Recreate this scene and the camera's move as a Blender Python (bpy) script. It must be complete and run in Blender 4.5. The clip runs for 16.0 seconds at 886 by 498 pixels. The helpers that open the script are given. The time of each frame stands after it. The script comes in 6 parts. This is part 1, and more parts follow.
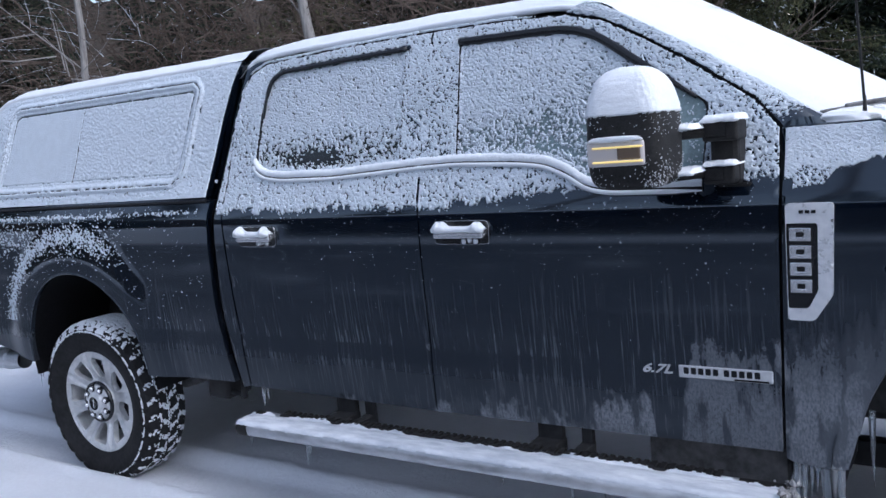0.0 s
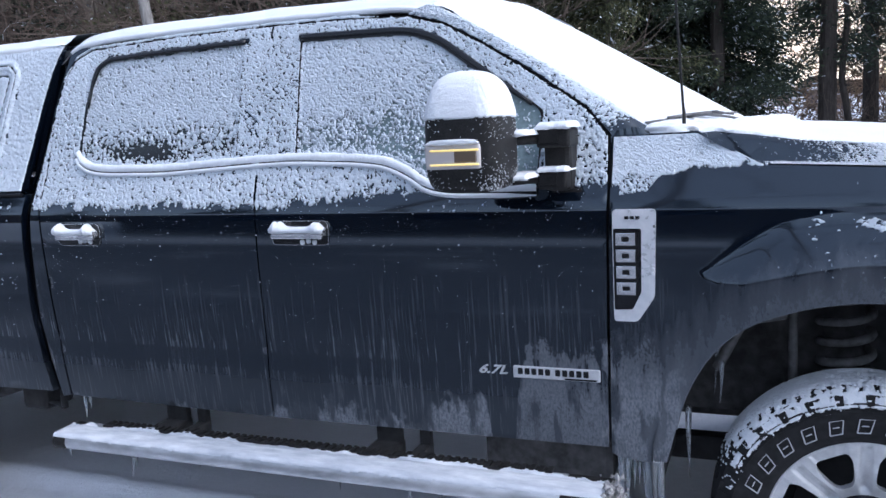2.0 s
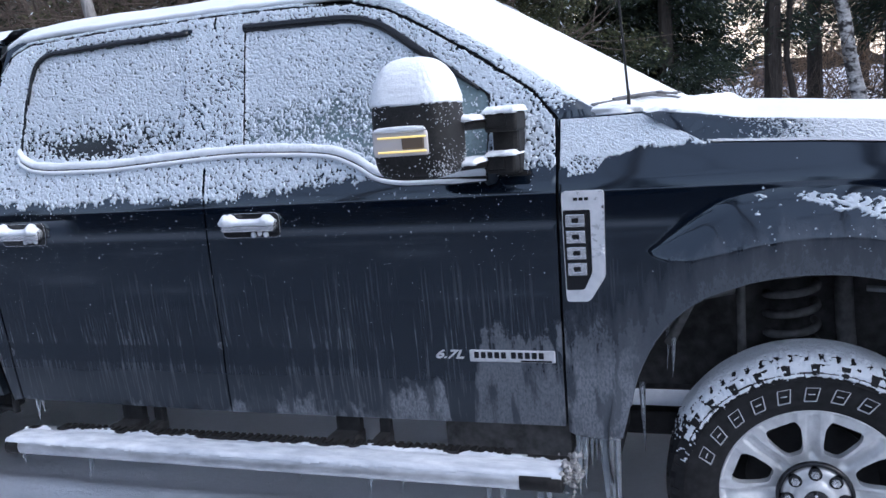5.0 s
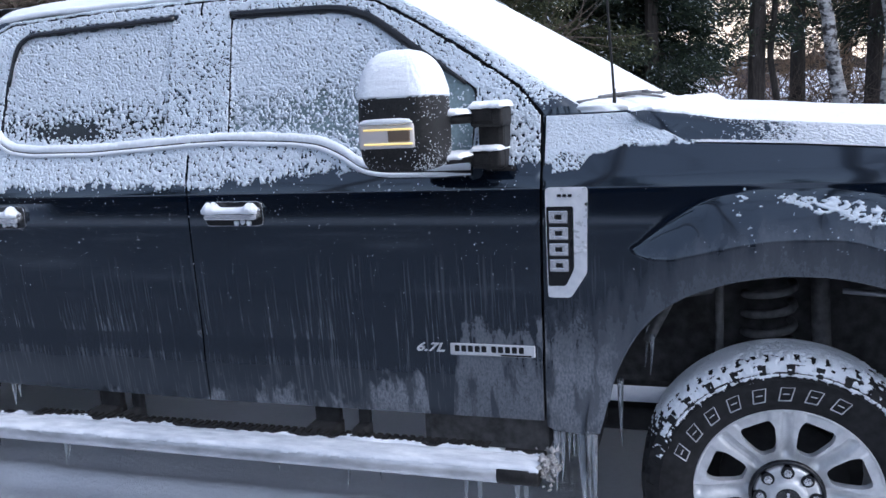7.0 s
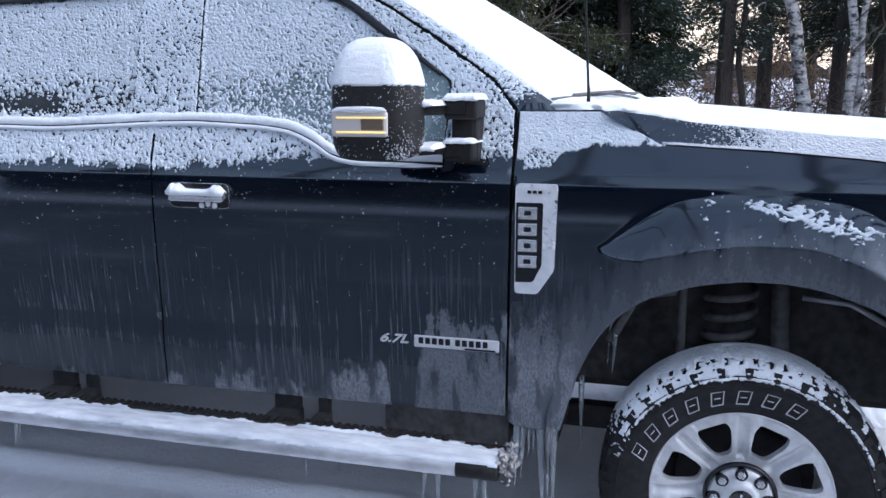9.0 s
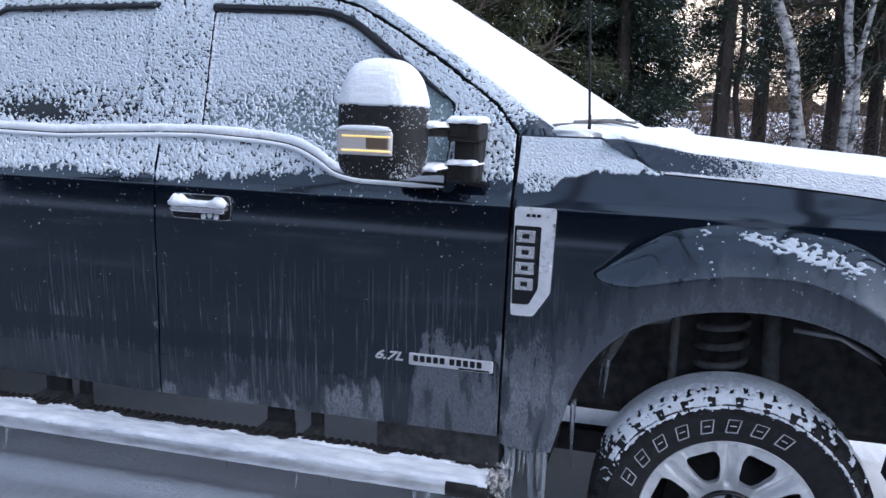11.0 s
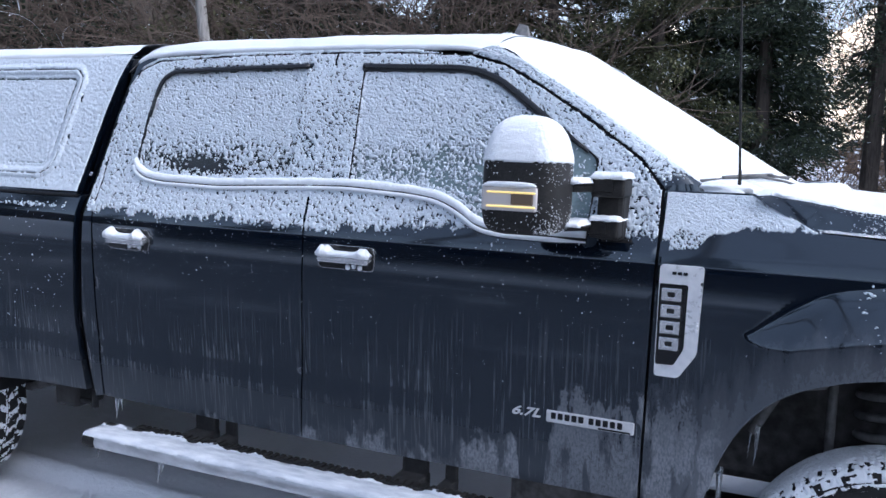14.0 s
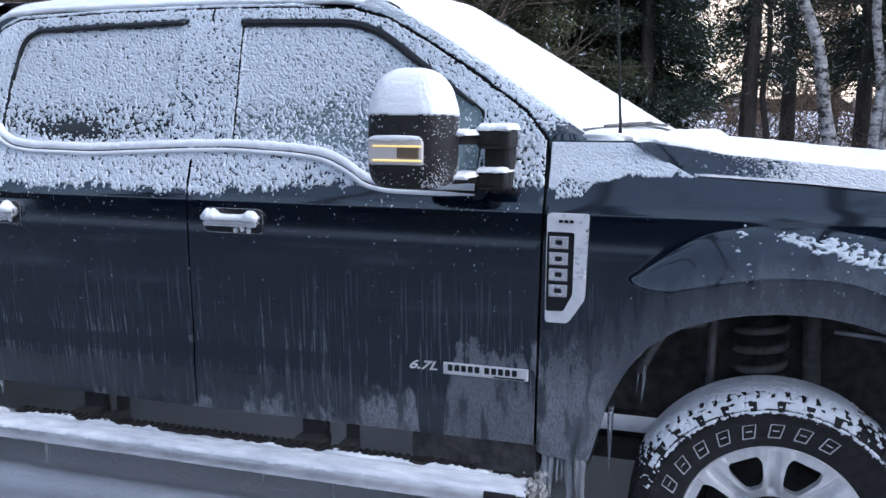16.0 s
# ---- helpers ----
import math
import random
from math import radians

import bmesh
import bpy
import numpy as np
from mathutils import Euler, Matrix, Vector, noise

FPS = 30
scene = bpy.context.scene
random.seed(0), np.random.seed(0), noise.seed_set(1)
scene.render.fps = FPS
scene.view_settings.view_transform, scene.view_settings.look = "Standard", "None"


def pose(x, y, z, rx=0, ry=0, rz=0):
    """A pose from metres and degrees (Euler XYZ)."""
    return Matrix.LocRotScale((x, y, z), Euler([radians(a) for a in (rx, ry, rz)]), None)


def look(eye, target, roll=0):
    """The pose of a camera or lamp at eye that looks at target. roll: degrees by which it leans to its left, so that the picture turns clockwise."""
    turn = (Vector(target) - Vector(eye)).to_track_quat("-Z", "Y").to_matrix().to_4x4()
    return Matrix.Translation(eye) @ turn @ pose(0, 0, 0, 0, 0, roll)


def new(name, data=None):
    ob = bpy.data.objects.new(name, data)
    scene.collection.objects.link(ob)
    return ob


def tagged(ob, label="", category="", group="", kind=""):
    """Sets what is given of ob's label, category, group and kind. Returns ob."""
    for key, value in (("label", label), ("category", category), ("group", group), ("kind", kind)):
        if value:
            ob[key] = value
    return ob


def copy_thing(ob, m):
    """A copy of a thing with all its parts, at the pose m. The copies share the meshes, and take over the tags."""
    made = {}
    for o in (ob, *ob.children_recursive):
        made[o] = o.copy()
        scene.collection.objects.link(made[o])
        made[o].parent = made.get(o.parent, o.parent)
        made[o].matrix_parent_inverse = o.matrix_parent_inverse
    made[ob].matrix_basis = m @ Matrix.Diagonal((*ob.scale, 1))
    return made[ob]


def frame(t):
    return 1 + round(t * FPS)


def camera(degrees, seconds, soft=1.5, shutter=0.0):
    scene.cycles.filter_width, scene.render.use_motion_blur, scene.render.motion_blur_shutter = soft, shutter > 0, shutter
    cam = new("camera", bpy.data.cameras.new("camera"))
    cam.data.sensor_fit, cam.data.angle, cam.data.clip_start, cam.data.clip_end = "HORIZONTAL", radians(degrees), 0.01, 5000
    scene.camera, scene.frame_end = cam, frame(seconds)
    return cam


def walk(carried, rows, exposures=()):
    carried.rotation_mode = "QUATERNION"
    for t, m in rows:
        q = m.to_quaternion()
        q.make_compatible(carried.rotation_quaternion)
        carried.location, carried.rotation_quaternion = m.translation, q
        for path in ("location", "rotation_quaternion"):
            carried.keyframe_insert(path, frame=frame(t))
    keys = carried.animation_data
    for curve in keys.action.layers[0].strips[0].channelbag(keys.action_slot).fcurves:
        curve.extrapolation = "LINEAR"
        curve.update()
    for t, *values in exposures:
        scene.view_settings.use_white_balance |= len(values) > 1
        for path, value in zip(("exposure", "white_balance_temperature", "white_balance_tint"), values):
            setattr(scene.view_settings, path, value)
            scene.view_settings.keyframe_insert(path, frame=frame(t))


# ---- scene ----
cam = camera(56.9, 16.0)
PATH = [
    (0, (-0.299, -2.49, 1.633), (-1.354, -0.811, 1.374), -4.8),
    (0.5, (-0.279, -2.472, 1.631), (-1.179, -0.707, 1.359), -4.8),
    (1, (-0.271, -2.47, 1.631), (-1.07, -0.656, 1.361), -4.5),
    (1.5, (-0.283, -2.458, 1.624), (-1.031, -0.624, 1.346), -3.2),
    (2, (-0.281, -2.447, 1.626), (-1.01, -0.606, 1.347), -2.8),
    (2.5, (-0.274, -2.477, 1.643), (-1.056, -0.653, 1.401), -3.4),
    (3, (-0.264, -2.465, 1.639), (-1.052, -0.643, 1.396), -4.1),
    (3.5, (-0.25, -2.458, 1.631), (-0.948, -0.604, 1.357), -4.2),
    (4, (-0.255, -2.45, 1.626), (-0.888, -0.575, 1.334), -4.0),
    (4.5, (-0.263, -2.453, 1.624), (-0.905, -0.583, 1.324), -4.3),
    (5, (-0.258, -2.444, 1.621), (-0.895, -0.574, 1.307), -4.4),
    (5.2, (-0.254, -2.445, 1.62), (-0.878, -0.572, 1.301), -4.4),
    (7.3, (-0.265, -2.453, 1.629), (-0.864, -0.575, 1.289), -2.6),
    (7.5, (-0.269, -2.454, 1.63), (-0.874, -0.579, 1.286), -2.4),
    (8, (-0.264, -2.445, 1.628), (-0.862, -0.568, 1.284), -2.3),
    (8.5, (-0.272, -2.439, 1.629), (-0.818, -0.549, 1.268), -1.2),
    (11, (-0.288, -2.476, 1.632), (-0.781, -0.563, 1.32), 2.2),
    (11.5, (-0.3, -2.487, 1.633), (-0.837, -0.585, 1.328), 2.3),
    (12, (-0.311, -2.507, 1.631), (-0.941, -0.635, 1.318), 2.5),
    (12.5, (-0.323, -2.508, 1.632), (-1.048, -0.669, 1.328), 2.2),
    (13, (-0.335, -2.509, 1.634), (-1.123, -0.693, 1.35), 1.7),
    (13.5, (-0.336, -2.499, 1.653), (-1.147, -0.687, 1.413), 1.4),
    (14, (-0.338, -2.49, 1.651), (-1.125, -0.664, 1.443), 2.2),
    (14.5, (-0.332, -2.492, 1.651), (-1.075, -0.647, 1.441), 2.5),
    (15, (-0.322, -2.489, 1.643), (-1.016, -0.627, 1.414), 2.6),
    (15.5, (-0.317, -2.487, 1.638), (-0.967, -0.614, 1.372), 2.0),
    (16, (-0.309, -2.471, 1.63), (-0.865, -0.572, 1.337), 0.6),
]
walk(cam, [(t, look(eye, target, roll)) for t, eye, target, roll in PATH], [(0.0, 0.66), (0.5, 0.76), (1.2, 0.90), (3.0, 0.93), (16.0, 0.93)])

# ---- light ----
world = bpy.data.worlds.new("winter_sky")
scene.world = world
world.use_nodes = True
wn = world.node_tree
sky = wn.nodes.new("ShaderNodeTexSky")
sky.sky_type = 'NISHITA'
sky.sun_disc = False
sky.sun_elevation = radians(45)
sky.sun_rotation = radians(98)
sky.air_density, sky.dust_density, sky.ozone_density = 1.0, 2.5, 1.5
grey = wn.nodes.new("ShaderNodeHueSaturation")             # thin cloud takes most of the blue out of the sky
grey.inputs["Saturation"].default_value = 0.54
wn.links.new(sky.outputs[0], grey.inputs["Color"])
wn.links.new(grey.outputs[0], wn.nodes["Background"].inputs[0])
wn.nodes["Background"].inputs[1].default_value = 0.15
sun = new("sun", bpy.data.lights.new("sun", 'SUN'))
sun.data.energy, sun.data.angle, sun.data.color = 0.5, radians(40), (1.0, 0.95, 0.90)
sun.matrix_world = look((0, 0, 0), (-0.70, -0.10, -0.71))
scene.view_settings.use_white_balance = True
scene.view_settings.white_balance_temperature = 5720
scene.view_settings.white_balance_tint = 12

# ---- small tools ----
W = 2.03                                   # width of the truck's body
SEED = np.random.RandomState(7)


def table(xs, ys):
    """A smooth curve through the points (xs, ys)."""
    xs, ys = np.array(xs, float), np.array(ys, float)
    d = np.diff(ys) / np.diff(xs)
    m = np.r_[d[0], (d[1:] + d[:-1]) / 2, d[-1]]
    flip = np.r_[False, d[1:] * d[:-1] <= 0, False]
    m[flip] = 0

    def f(x):
        x = np.clip(np.asarray(x, float), xs[0], xs[-1])
        i = np.clip(np.searchsorted(xs, x) - 1, 0, len(xs) - 2)
        h = xs[i + 1] - xs[i]
        t = (x - xs[i]) / h
        return ((2 * t**3 - 3 * t**2 + 1) * ys[i] + (t**3 - 2 * t**2 + t) * h * m[i]
                + (3 * t**2 - 2 * t**3) * ys[i + 1] + (t**3 - t**2) * h * m[i + 1])
    return f


def step01(a, b, x):
    t = np.clip((np.asarray(x, float) - a) / (b - a), 0, 1)
    return t * t * (3 - 2 * t)


def vnoise(x, y, seed=0):
    """Value noise in 0..1 on a unit lattice."""
    xi, yi = np.floor(x).astype(np.int64), np.floor(y).astype(np.int64)
    fx, fy = x - xi, y - yi
    fx, fy = fx * fx * (3 - 2 * fx), fy * fy * (3 - 2 * fy)

    def h(i, j):
        n = (i * 374761393 + j * 668265263 + seed * 974634777) & 0x7fffffff
        n = ((n ^ (n >> 13)) * 1274126177) & 0x7fffffff
        return ((n ^ (n >> 16)) & 0xffff) / 65535.0
    return ((h(xi, yi) * (1 - fx) + h(xi + 1, yi) * fx) * (1 - fy)
            + (h(xi, yi + 1) * (1 - fx) + h(xi + 1, yi + 1) * fx) * fy)


def fbm(x, y, seed=0, octaves=3, gain=0.5):
    s, a, tot = 0, 1.0, 0
    for k in range(octaves):
        s = s + a * vnoise(x * 2**k + 17.3 * k, y * 2**k + 5.1 * k, seed + k)
        tot += a
        a *= gain
    return s / tot


def far_from(x, z, line):
    """The distance of the points (x, z) from a polyline."""
    best = np.full(np.shape(x), 9.0)
    for (x0, z0), (x1, z1) in zip(line, line[1:]):
        dx, dz = x1 - x0, z1 - z0
        t = np.clip(((x - x0) * dx + (z - z0) * dz) / (dx * dx + dz * dz + 1e-12), 0, 1)
        best = np.minimum(best, np.hypot(x - x0 - t * dx, z - z0 - t * dz))
    return best


def within(x, z, poly):
    """Which points lie inside a polygon."""
    ins = np.zeros(np.shape(x), bool)
    for (x0, z0), (x1, z1) in zip(poly, poly[1:] + poly[:1]):
        c = (z0 > z) != (z1 > z)
        ins ^= c & (x < (x1 - x0) * (z - z0) / (z1 - z0 + 1e-12) + x0)
    return ins


def obj(name, verts, faces, material, smooth=True, parent=None, label=""):
    me = bpy.data.meshes.new(name)
    me.from_pydata([tuple(map(float, v)) for v in verts], [], [tuple(map(int, f)) for f in faces])
    if smooth:
        me.polygons.foreach_set("use_smooth", np.ones(len(me.polygons), bool))
    me.materials.append(material)
    me.update()
    ob = new(name, me)
    if parent:
        hang(ob, parent)
    if label:
        tagged(ob, label)
    return ob


def hang(ob, parent):
    ob.parent = parent
    m = Matrix.Identity(4)
    up = parent
    while up:
        m = up.matrix_basis.copy() if up.parent is None else m
        up = up.parent
    ob.matrix_parent_inverse = m.inverted() if parent.parent is None else Matrix.Identity(4)
    return ob


def part(name, bm, material, parent, label="", smooth=False):
    """Links a bmesh as one mesh object under a thing or a part."""
    me = bpy.data.meshes.new(name)
    bmesh.ops.recalc_face_normals(bm, faces=bm.faces)
    bm.to_mesh(me)
    bm.free()
    if smooth:
        me.polygons.foreach_set("use_smooth", np.ones(len(me.polygons), bool))
    me.materials.append(material)
    ob = new(name, me)
    if parent:
        hang(ob, parent)
    if label:
        tagged(ob, label)
    return ob


def thing(name, at, label, category, group="", kind=""):
    ob = new(name)
    ob.matrix_basis = Matrix.Translation(at)
    ob.empty_display_size = 0.2
    return tagged(ob, label, category, group, kind)


def resample(line, res, closed=True):
    out = []
    pts = list(line) + ([line[0]] if closed else [])
    for (x0, z0), (x1, z1) in zip(pts, pts[1:]):
        n = max(1, int(math.hypot(x1 - x0, z1 - z0) / res))
        out += [(x0 + (x1 - x0) * k / n, z0 + (z1 - z0) * k / n) for k in range(n)]
    return out if closed else out + [tuple(line[-1])]


def rounded(line, r, closed=True, n=4):
    """A polygon with its corners cut to curves."""
    pts, out = [Vector(p) for p in line], []
    for i, p in enumerate(pts):
        if not closed and i in (0, len(pts) - 1):
            out.append(tuple(p))
            continue
        a, b = pts[i - 1] - p, pts[(i + 1) % len(pts)] - p
        d = min(r, a.length * 0.45, b.length * 0.45)
        p0, p1 = p + a.normalized() * d, p + b.normalized() * d
        for k in range(n + 1):
            t = k / n
            q = p0 * (1 - t)**2 + p * 2 * t * (1 - t) + p1 * t * t
            out.append(tuple(q))
    return out


def panel(name, outline, fn, material, parent, holes=(), res=0.04, depth=(0, 0.02, 0), label=""):
    """A sheet with thickness over a polygon in (u, v), placed by fn(u, v)."""
    from mathutils import geometry
    rings = [resample(r, res) for r in (outline, *holes)]
    pts, edges = [], []
    for ring in rings:
        k = len(pts)
        pts += ring
        edges += [(k + i, k + (i + 1) % len(ring)) for i in range(len(ring))]
    us, vs = [p[0] for p in rings[0]], [p[1] for p in rings[0]]
    gu, gv = np.meshgrid(np.arange(min(us) + res * 0.37, max(us), res), np.arange(min(vs) + res * 0.41, max(vs), res))
    gu, gv = gu.ravel(), gv.ravel()
    ok = within(gu, gv, rings[0])
    for ring in rings[1:]:
        ok &= ~within(gu, gv, ring)
    for ring in rings:
        ok &= far_from(gu, gv, ring + ring[:1]) > res * 0.4
    pts += list(zip(gu[ok], gv[ok]))
    v2, _, f2, *_ = geometry.delaunay_2d_cdt([Vector(p) for p in pts], edges, [], 0, 1e-6)
    v2 = np.array([tuple(v) for v in v2])
    tri = np.array([f for f in f2 if len(f) == 3])
    c = v2[tri].mean(1)
    keep = within(c[:, 0], c[:, 1], rings[0])
    for ring in rings[1:]:
        keep &= ~within(c[:, 0], c[:, 1], ring)
    tri = tri[keep]
    a = np.cross(v2[tri[:, 1]] - v2[tri[:, 0]], v2[tri[:, 2]] - v2[tri[:, 0]])
    tri[a < 0] = tri[a < 0][:, ::-1]
    used = np.unique(tri)
    remap = -np.ones(len(v2), int)
    remap[used] = np.arange(len(used))
    tri, v2 = remap[tri], v2[used]
    front = np.array(fn(v2[:, 0], v2[:, 1])).T
    count = {}
    for t in tri:
        for i in range(3):
            e = (t[i], t[(i + 1) % 3])
            count[e] = count.get(e, 0) + 1
    border = [e for e in count if (e[1], e[0]) not in count]
    bverts = sorted({v for e in border for v in e})
    back = {v: len(front) + i for i, v in enumerate(bverts)}
    verts = np.vstack([front, front[bverts] + np.array(depth)])
    faces = [tuple(t) for t in tri] + [(b, a, back[a], back[b]) for a, b in border]
    ob = obj(name, verts, faces, material, True, parent, label)
    me = ob.data
    sharp = {tuple(sorted(e)) for e in border}
    for e in me.edges:
        if tuple(sorted(e.vertices)) in sharp:
            e.use_edge_sharp = True
    return ob


def gridsurf(name, U, V, fn, material, parent=None, label="", keep=None):
    """A smooth surface over a lattice of (u, v)."""
    u, v = np.meshgrid(U, V, indexing="ij")
    p = np.array(fn(u, v)).reshape(3, -1).T
    n, m = len(U), len(V)
    i, j = np.meshgrid(np.arange(n - 1), np.arange(m - 1), indexing="ij")
    q = (i * m + j).ravel()
    f = np.stack([q, q + m, q + m + 1, q + 1], 1)
    if keep is not None:
        f = f[keep.reshape(-1)[f].any(1)]
        used = np.unique(f)
        r = -np.ones(len(p), int)
        r[used] = np.arange(len(used))
        p, f = p[used], r[f]
    return obj(name, p, f, material, True, parent, label)


def snow_on(name, U, V, fn, height, material, label, parent=None, sink=0.0015):
    """A layer of snow: raised by height(u, v) along the normal of fn(u, v), absent where that is not positive."""
    u, v = np.meshgrid(U, V, indexing="ij")
    p = np.array(fn(u, v))
    du, dv = np.gradient(p, axis=1), np.gradient(p, axis=2)
    nrm = np.cross(du, dv, axis=0)
    nrm /= np.linalg.norm(nrm, axis=0) + 1e-12
    h = height(u, v)
    keep = h > 0
    hh = np.where(keep, h, -sink)

    def placed(_u, _v):
        return p + nrm * hh
    ob = gridsurf(name, U, V, placed, material, parent, "", keep)
    return tagged(ob, label, "snow", "", "stuff") if parent is None else tagged(ob, label)


def tube(bm, line, radius, sides=8, squash=(1, 1), caps=True):
    """A round bar along a line of points; radius a number or a function of 0..1."""
    pts = [Vector(p) for p in line]
    rings = []
    side0 = None
    for i, p in enumerate(pts):
        d = (pts[min(i + 1, len(pts) - 1)] - pts[max(i - 1, 0)]).normalized()
        if side0 is None:
            side0 = d.orthogonal().normalized() if abs(d.z) > 0.9 else d.cross(Vector((0, 0, 1))).normalized()
        s = (side0 - d * side0.dot(d)).normalized()
        side0 = s
        b = s.cross(d)
        r = radius(i / (len(pts) - 1)) if callable(radius) else radius
        rings.append([bm.verts.new(p + (s * math.cos(2 * math.pi * k / sides) * squash[0]
                                        + b * math.sin(2 * math.pi * k / sides) * squash[1]) * r) for k in range(sides)])
    for a, b in zip(rings, rings[1:]):
        for k in range(sides):
            bm.faces.new((a[k], a[(k + 1) % sides], b[(k + 1) % sides], b[k]))
    if caps:
        bm.faces.new(rings[0][::-1])
        bm.faces.new(rings[-1])
    return bm


def box(bm, lo, hi, bevel=0.0, segments=2):
    r = bmesh.ops.create_cube(bm, size=1.0)
    vs = r["verts"]
    for v in vs:
        v.co = Vector([lo[i] + (hi[i] - lo[i]) * (v.co[i] + 0.5) for i in range(3)])
    if bevel:
        es = list({e for v in vs for e in v.link_edges})
        bmesh.ops.bevel(bm, geom=es, offset=bevel, segments=segments, affect='EDGES', profile=0.6)
    return bm


def lathe(name, profile, centre, material, parent, n=64, label="", smooth=True):
    """A surface turned round an axle along y; profile of (radius, y)."""
    a = np.linspace(0, 2 * np.pi, n, endpoint=False)
    verts, m = [], len(profile)
    for t in a:
        verts += [(centre[0] + r * math.cos(t), centre[1] + y, centre[2] + r * math.sin(t)) for r, y in profile]
    faces = [(i * m + j, i * m + j + 1, ((i + 1) % n) * m + j + 1, ((i + 1) % n) * m + j) for i in range(n) for j in range(m - 1)]
    return obj(name, verts, faces, material, smooth, parent, label)


CREASE = (.800, .866)                              # edges of a flat band along the lower body
FRONT, REAR = (0.0, 0.434), (-4.100, 0.434)          # wheel centres
ARCH_F, ARCH_R = (-0.01, 0.555, 0.56), (-4.07, 0.66, 0.475)   # wheel arches: x, z, radius


# ---- materials ----
def mat(name, colour, rough=0.5, metal=0.0, **more):
    m = bpy.data.materials.new(name)
    m.use_nodes = True
    b = m.node_tree.nodes["Principled BSDF"]
    b.inputs["Base Color"].default_value = (*colour, 1)
    b.inputs["Roughness"].default_value = rough
    b.inputs["Metallic"].default_value = metal
    for k, v in more.items():
        b.inputs[k.replace("_", " ")].default_value = v
    return m, m.node_tree, b


def nd(t, kind, operation="", use_clamp=False, blend_type="", **sets):
    n = t.nodes.new("ShaderNode" + kind)
    if operation:
        n.operation, n.use_clamp = operation, use_clamp
    if blend_type:
        n.blend_type = blend_type
    for k, v in sets.items():
        n.inputs[k].default_value = v
    return n


def noise_tex(t, scale, detail=4, stretch=(1, 1, 1), rough=0.55):
    co = nd(t, "TexCoord")
    mp = nd(t, "Mapping")
    mp.inputs["Scale"].default_value = stretch
    n = nd(t, "TexNoise")
    n.inputs["Scale"].default_value, n.inputs["Detail"].default_value, n.inputs["Roughness"].default_value = scale, detail, rough
    t.links.new(co.outputs["Object"], mp.inputs[0])
    t.links.new(mp.outputs[0], n.inputs[0])
    return n


def ramp(t, src, stops):
    r = nd(t, "ValToRGB")
    els = r.color_ramp.elements
    while len(els) < len(stops):
        els.new(0.5)
    for e, (p, c) in zip(els, stops):
        e.position, e.color = p, (*c, 1) if len(c) == 3 else c
    t.links.new(src, r.inputs[0])
    return r


def math_node(t, op, a, b=None, clamp=False):
    n = nd(t, "Math", operation=op, use_clamp=clamp)
    for i, x in enumerate((a, b)):
        if x is None:
            continue
        if isinstance(x, (int, float)):
            n.inputs[i].default_value = x
        else:
            t.links.new(x, n.inputs[i])
    return n.outputs[0]


def bump(t, b, src, strength, distance):
    n = nd(t, "Bump", Strength=strength, Distance=distance)
    t.links.new(src, n.inputs["Height"])
    t.links.new(n.outputs[0], b.inputs["Normal"])
    return n


def mottled(name, dark, light, scale, rough=0.6, metal=0.0, stretch=(1, 1, 1), relief=0.3, depth=0.004, rough_var=0.0):
    m, t, b = mat(name, dark, rough, metal)
    n = noise_tex(t, scale, 6, stretch)
    big = noise_tex(t, scale * 0.17, 3, stretch)
    mix = math_node(t, 'ADD', math_node(t, 'MULTIPLY', n.outputs[0], 0.6), math_node(t, 'MULTIPLY', big.outputs[0], 0.4))
    r = ramp(t, mix, [(0.36, dark), (0.64, light)])
    t.links.new(r.outputs[0], b.inputs["Base Color"])
    if relief:
        bump(t, b, n.outputs[0], relief, depth)
    if rough_var:
        t.links.new(math_node(t, 'ADD', math_node(t, 'MULTIPLY', n.outputs[0], rough_var), rough - rough_var / 2), b.inputs["Roughness"])
    return m


def snow_material(name, fine, relief, depth, colour=(0.84, 0.87, 0.92)):
    m, t, b = mat(name, colour, 0.65)
    n = noise_tex(t, fine, 6, rough=0.7)
    big = noise_tex(t, fine * 0.06, 3)
    mix = math_node(t, 'ADD', math_node(t, 'MULTIPLY', n.outputs[0], 0.5), math_node(t, 'MULTIPLY', big.outputs[0], 0.5))
    r = ramp(t, mix, [(0.3, tuple(c * 0.93 for c in colour)), (0.65, tuple(min(0.95, c * 1.05) for c in colour))])
    t.links.new(r.outputs[0], b.inputs["Base Color"])
    bump(t, b, n.outputs[0], relief, depth)
    b.inputs["Specular IOR Level"].default_value = 0.3
    return m


SNOW = snow_material("powder_snow", 160, 0.5, 0.004)
FROST = snow_material("thin_frost", 380, 0.75, 0.004, (0.71, 0.775, 0.845))
SNOW_GROUND = snow_material("ground_snow", 45, 0.55, 0.02, (0.80, 0.83, 0.89))


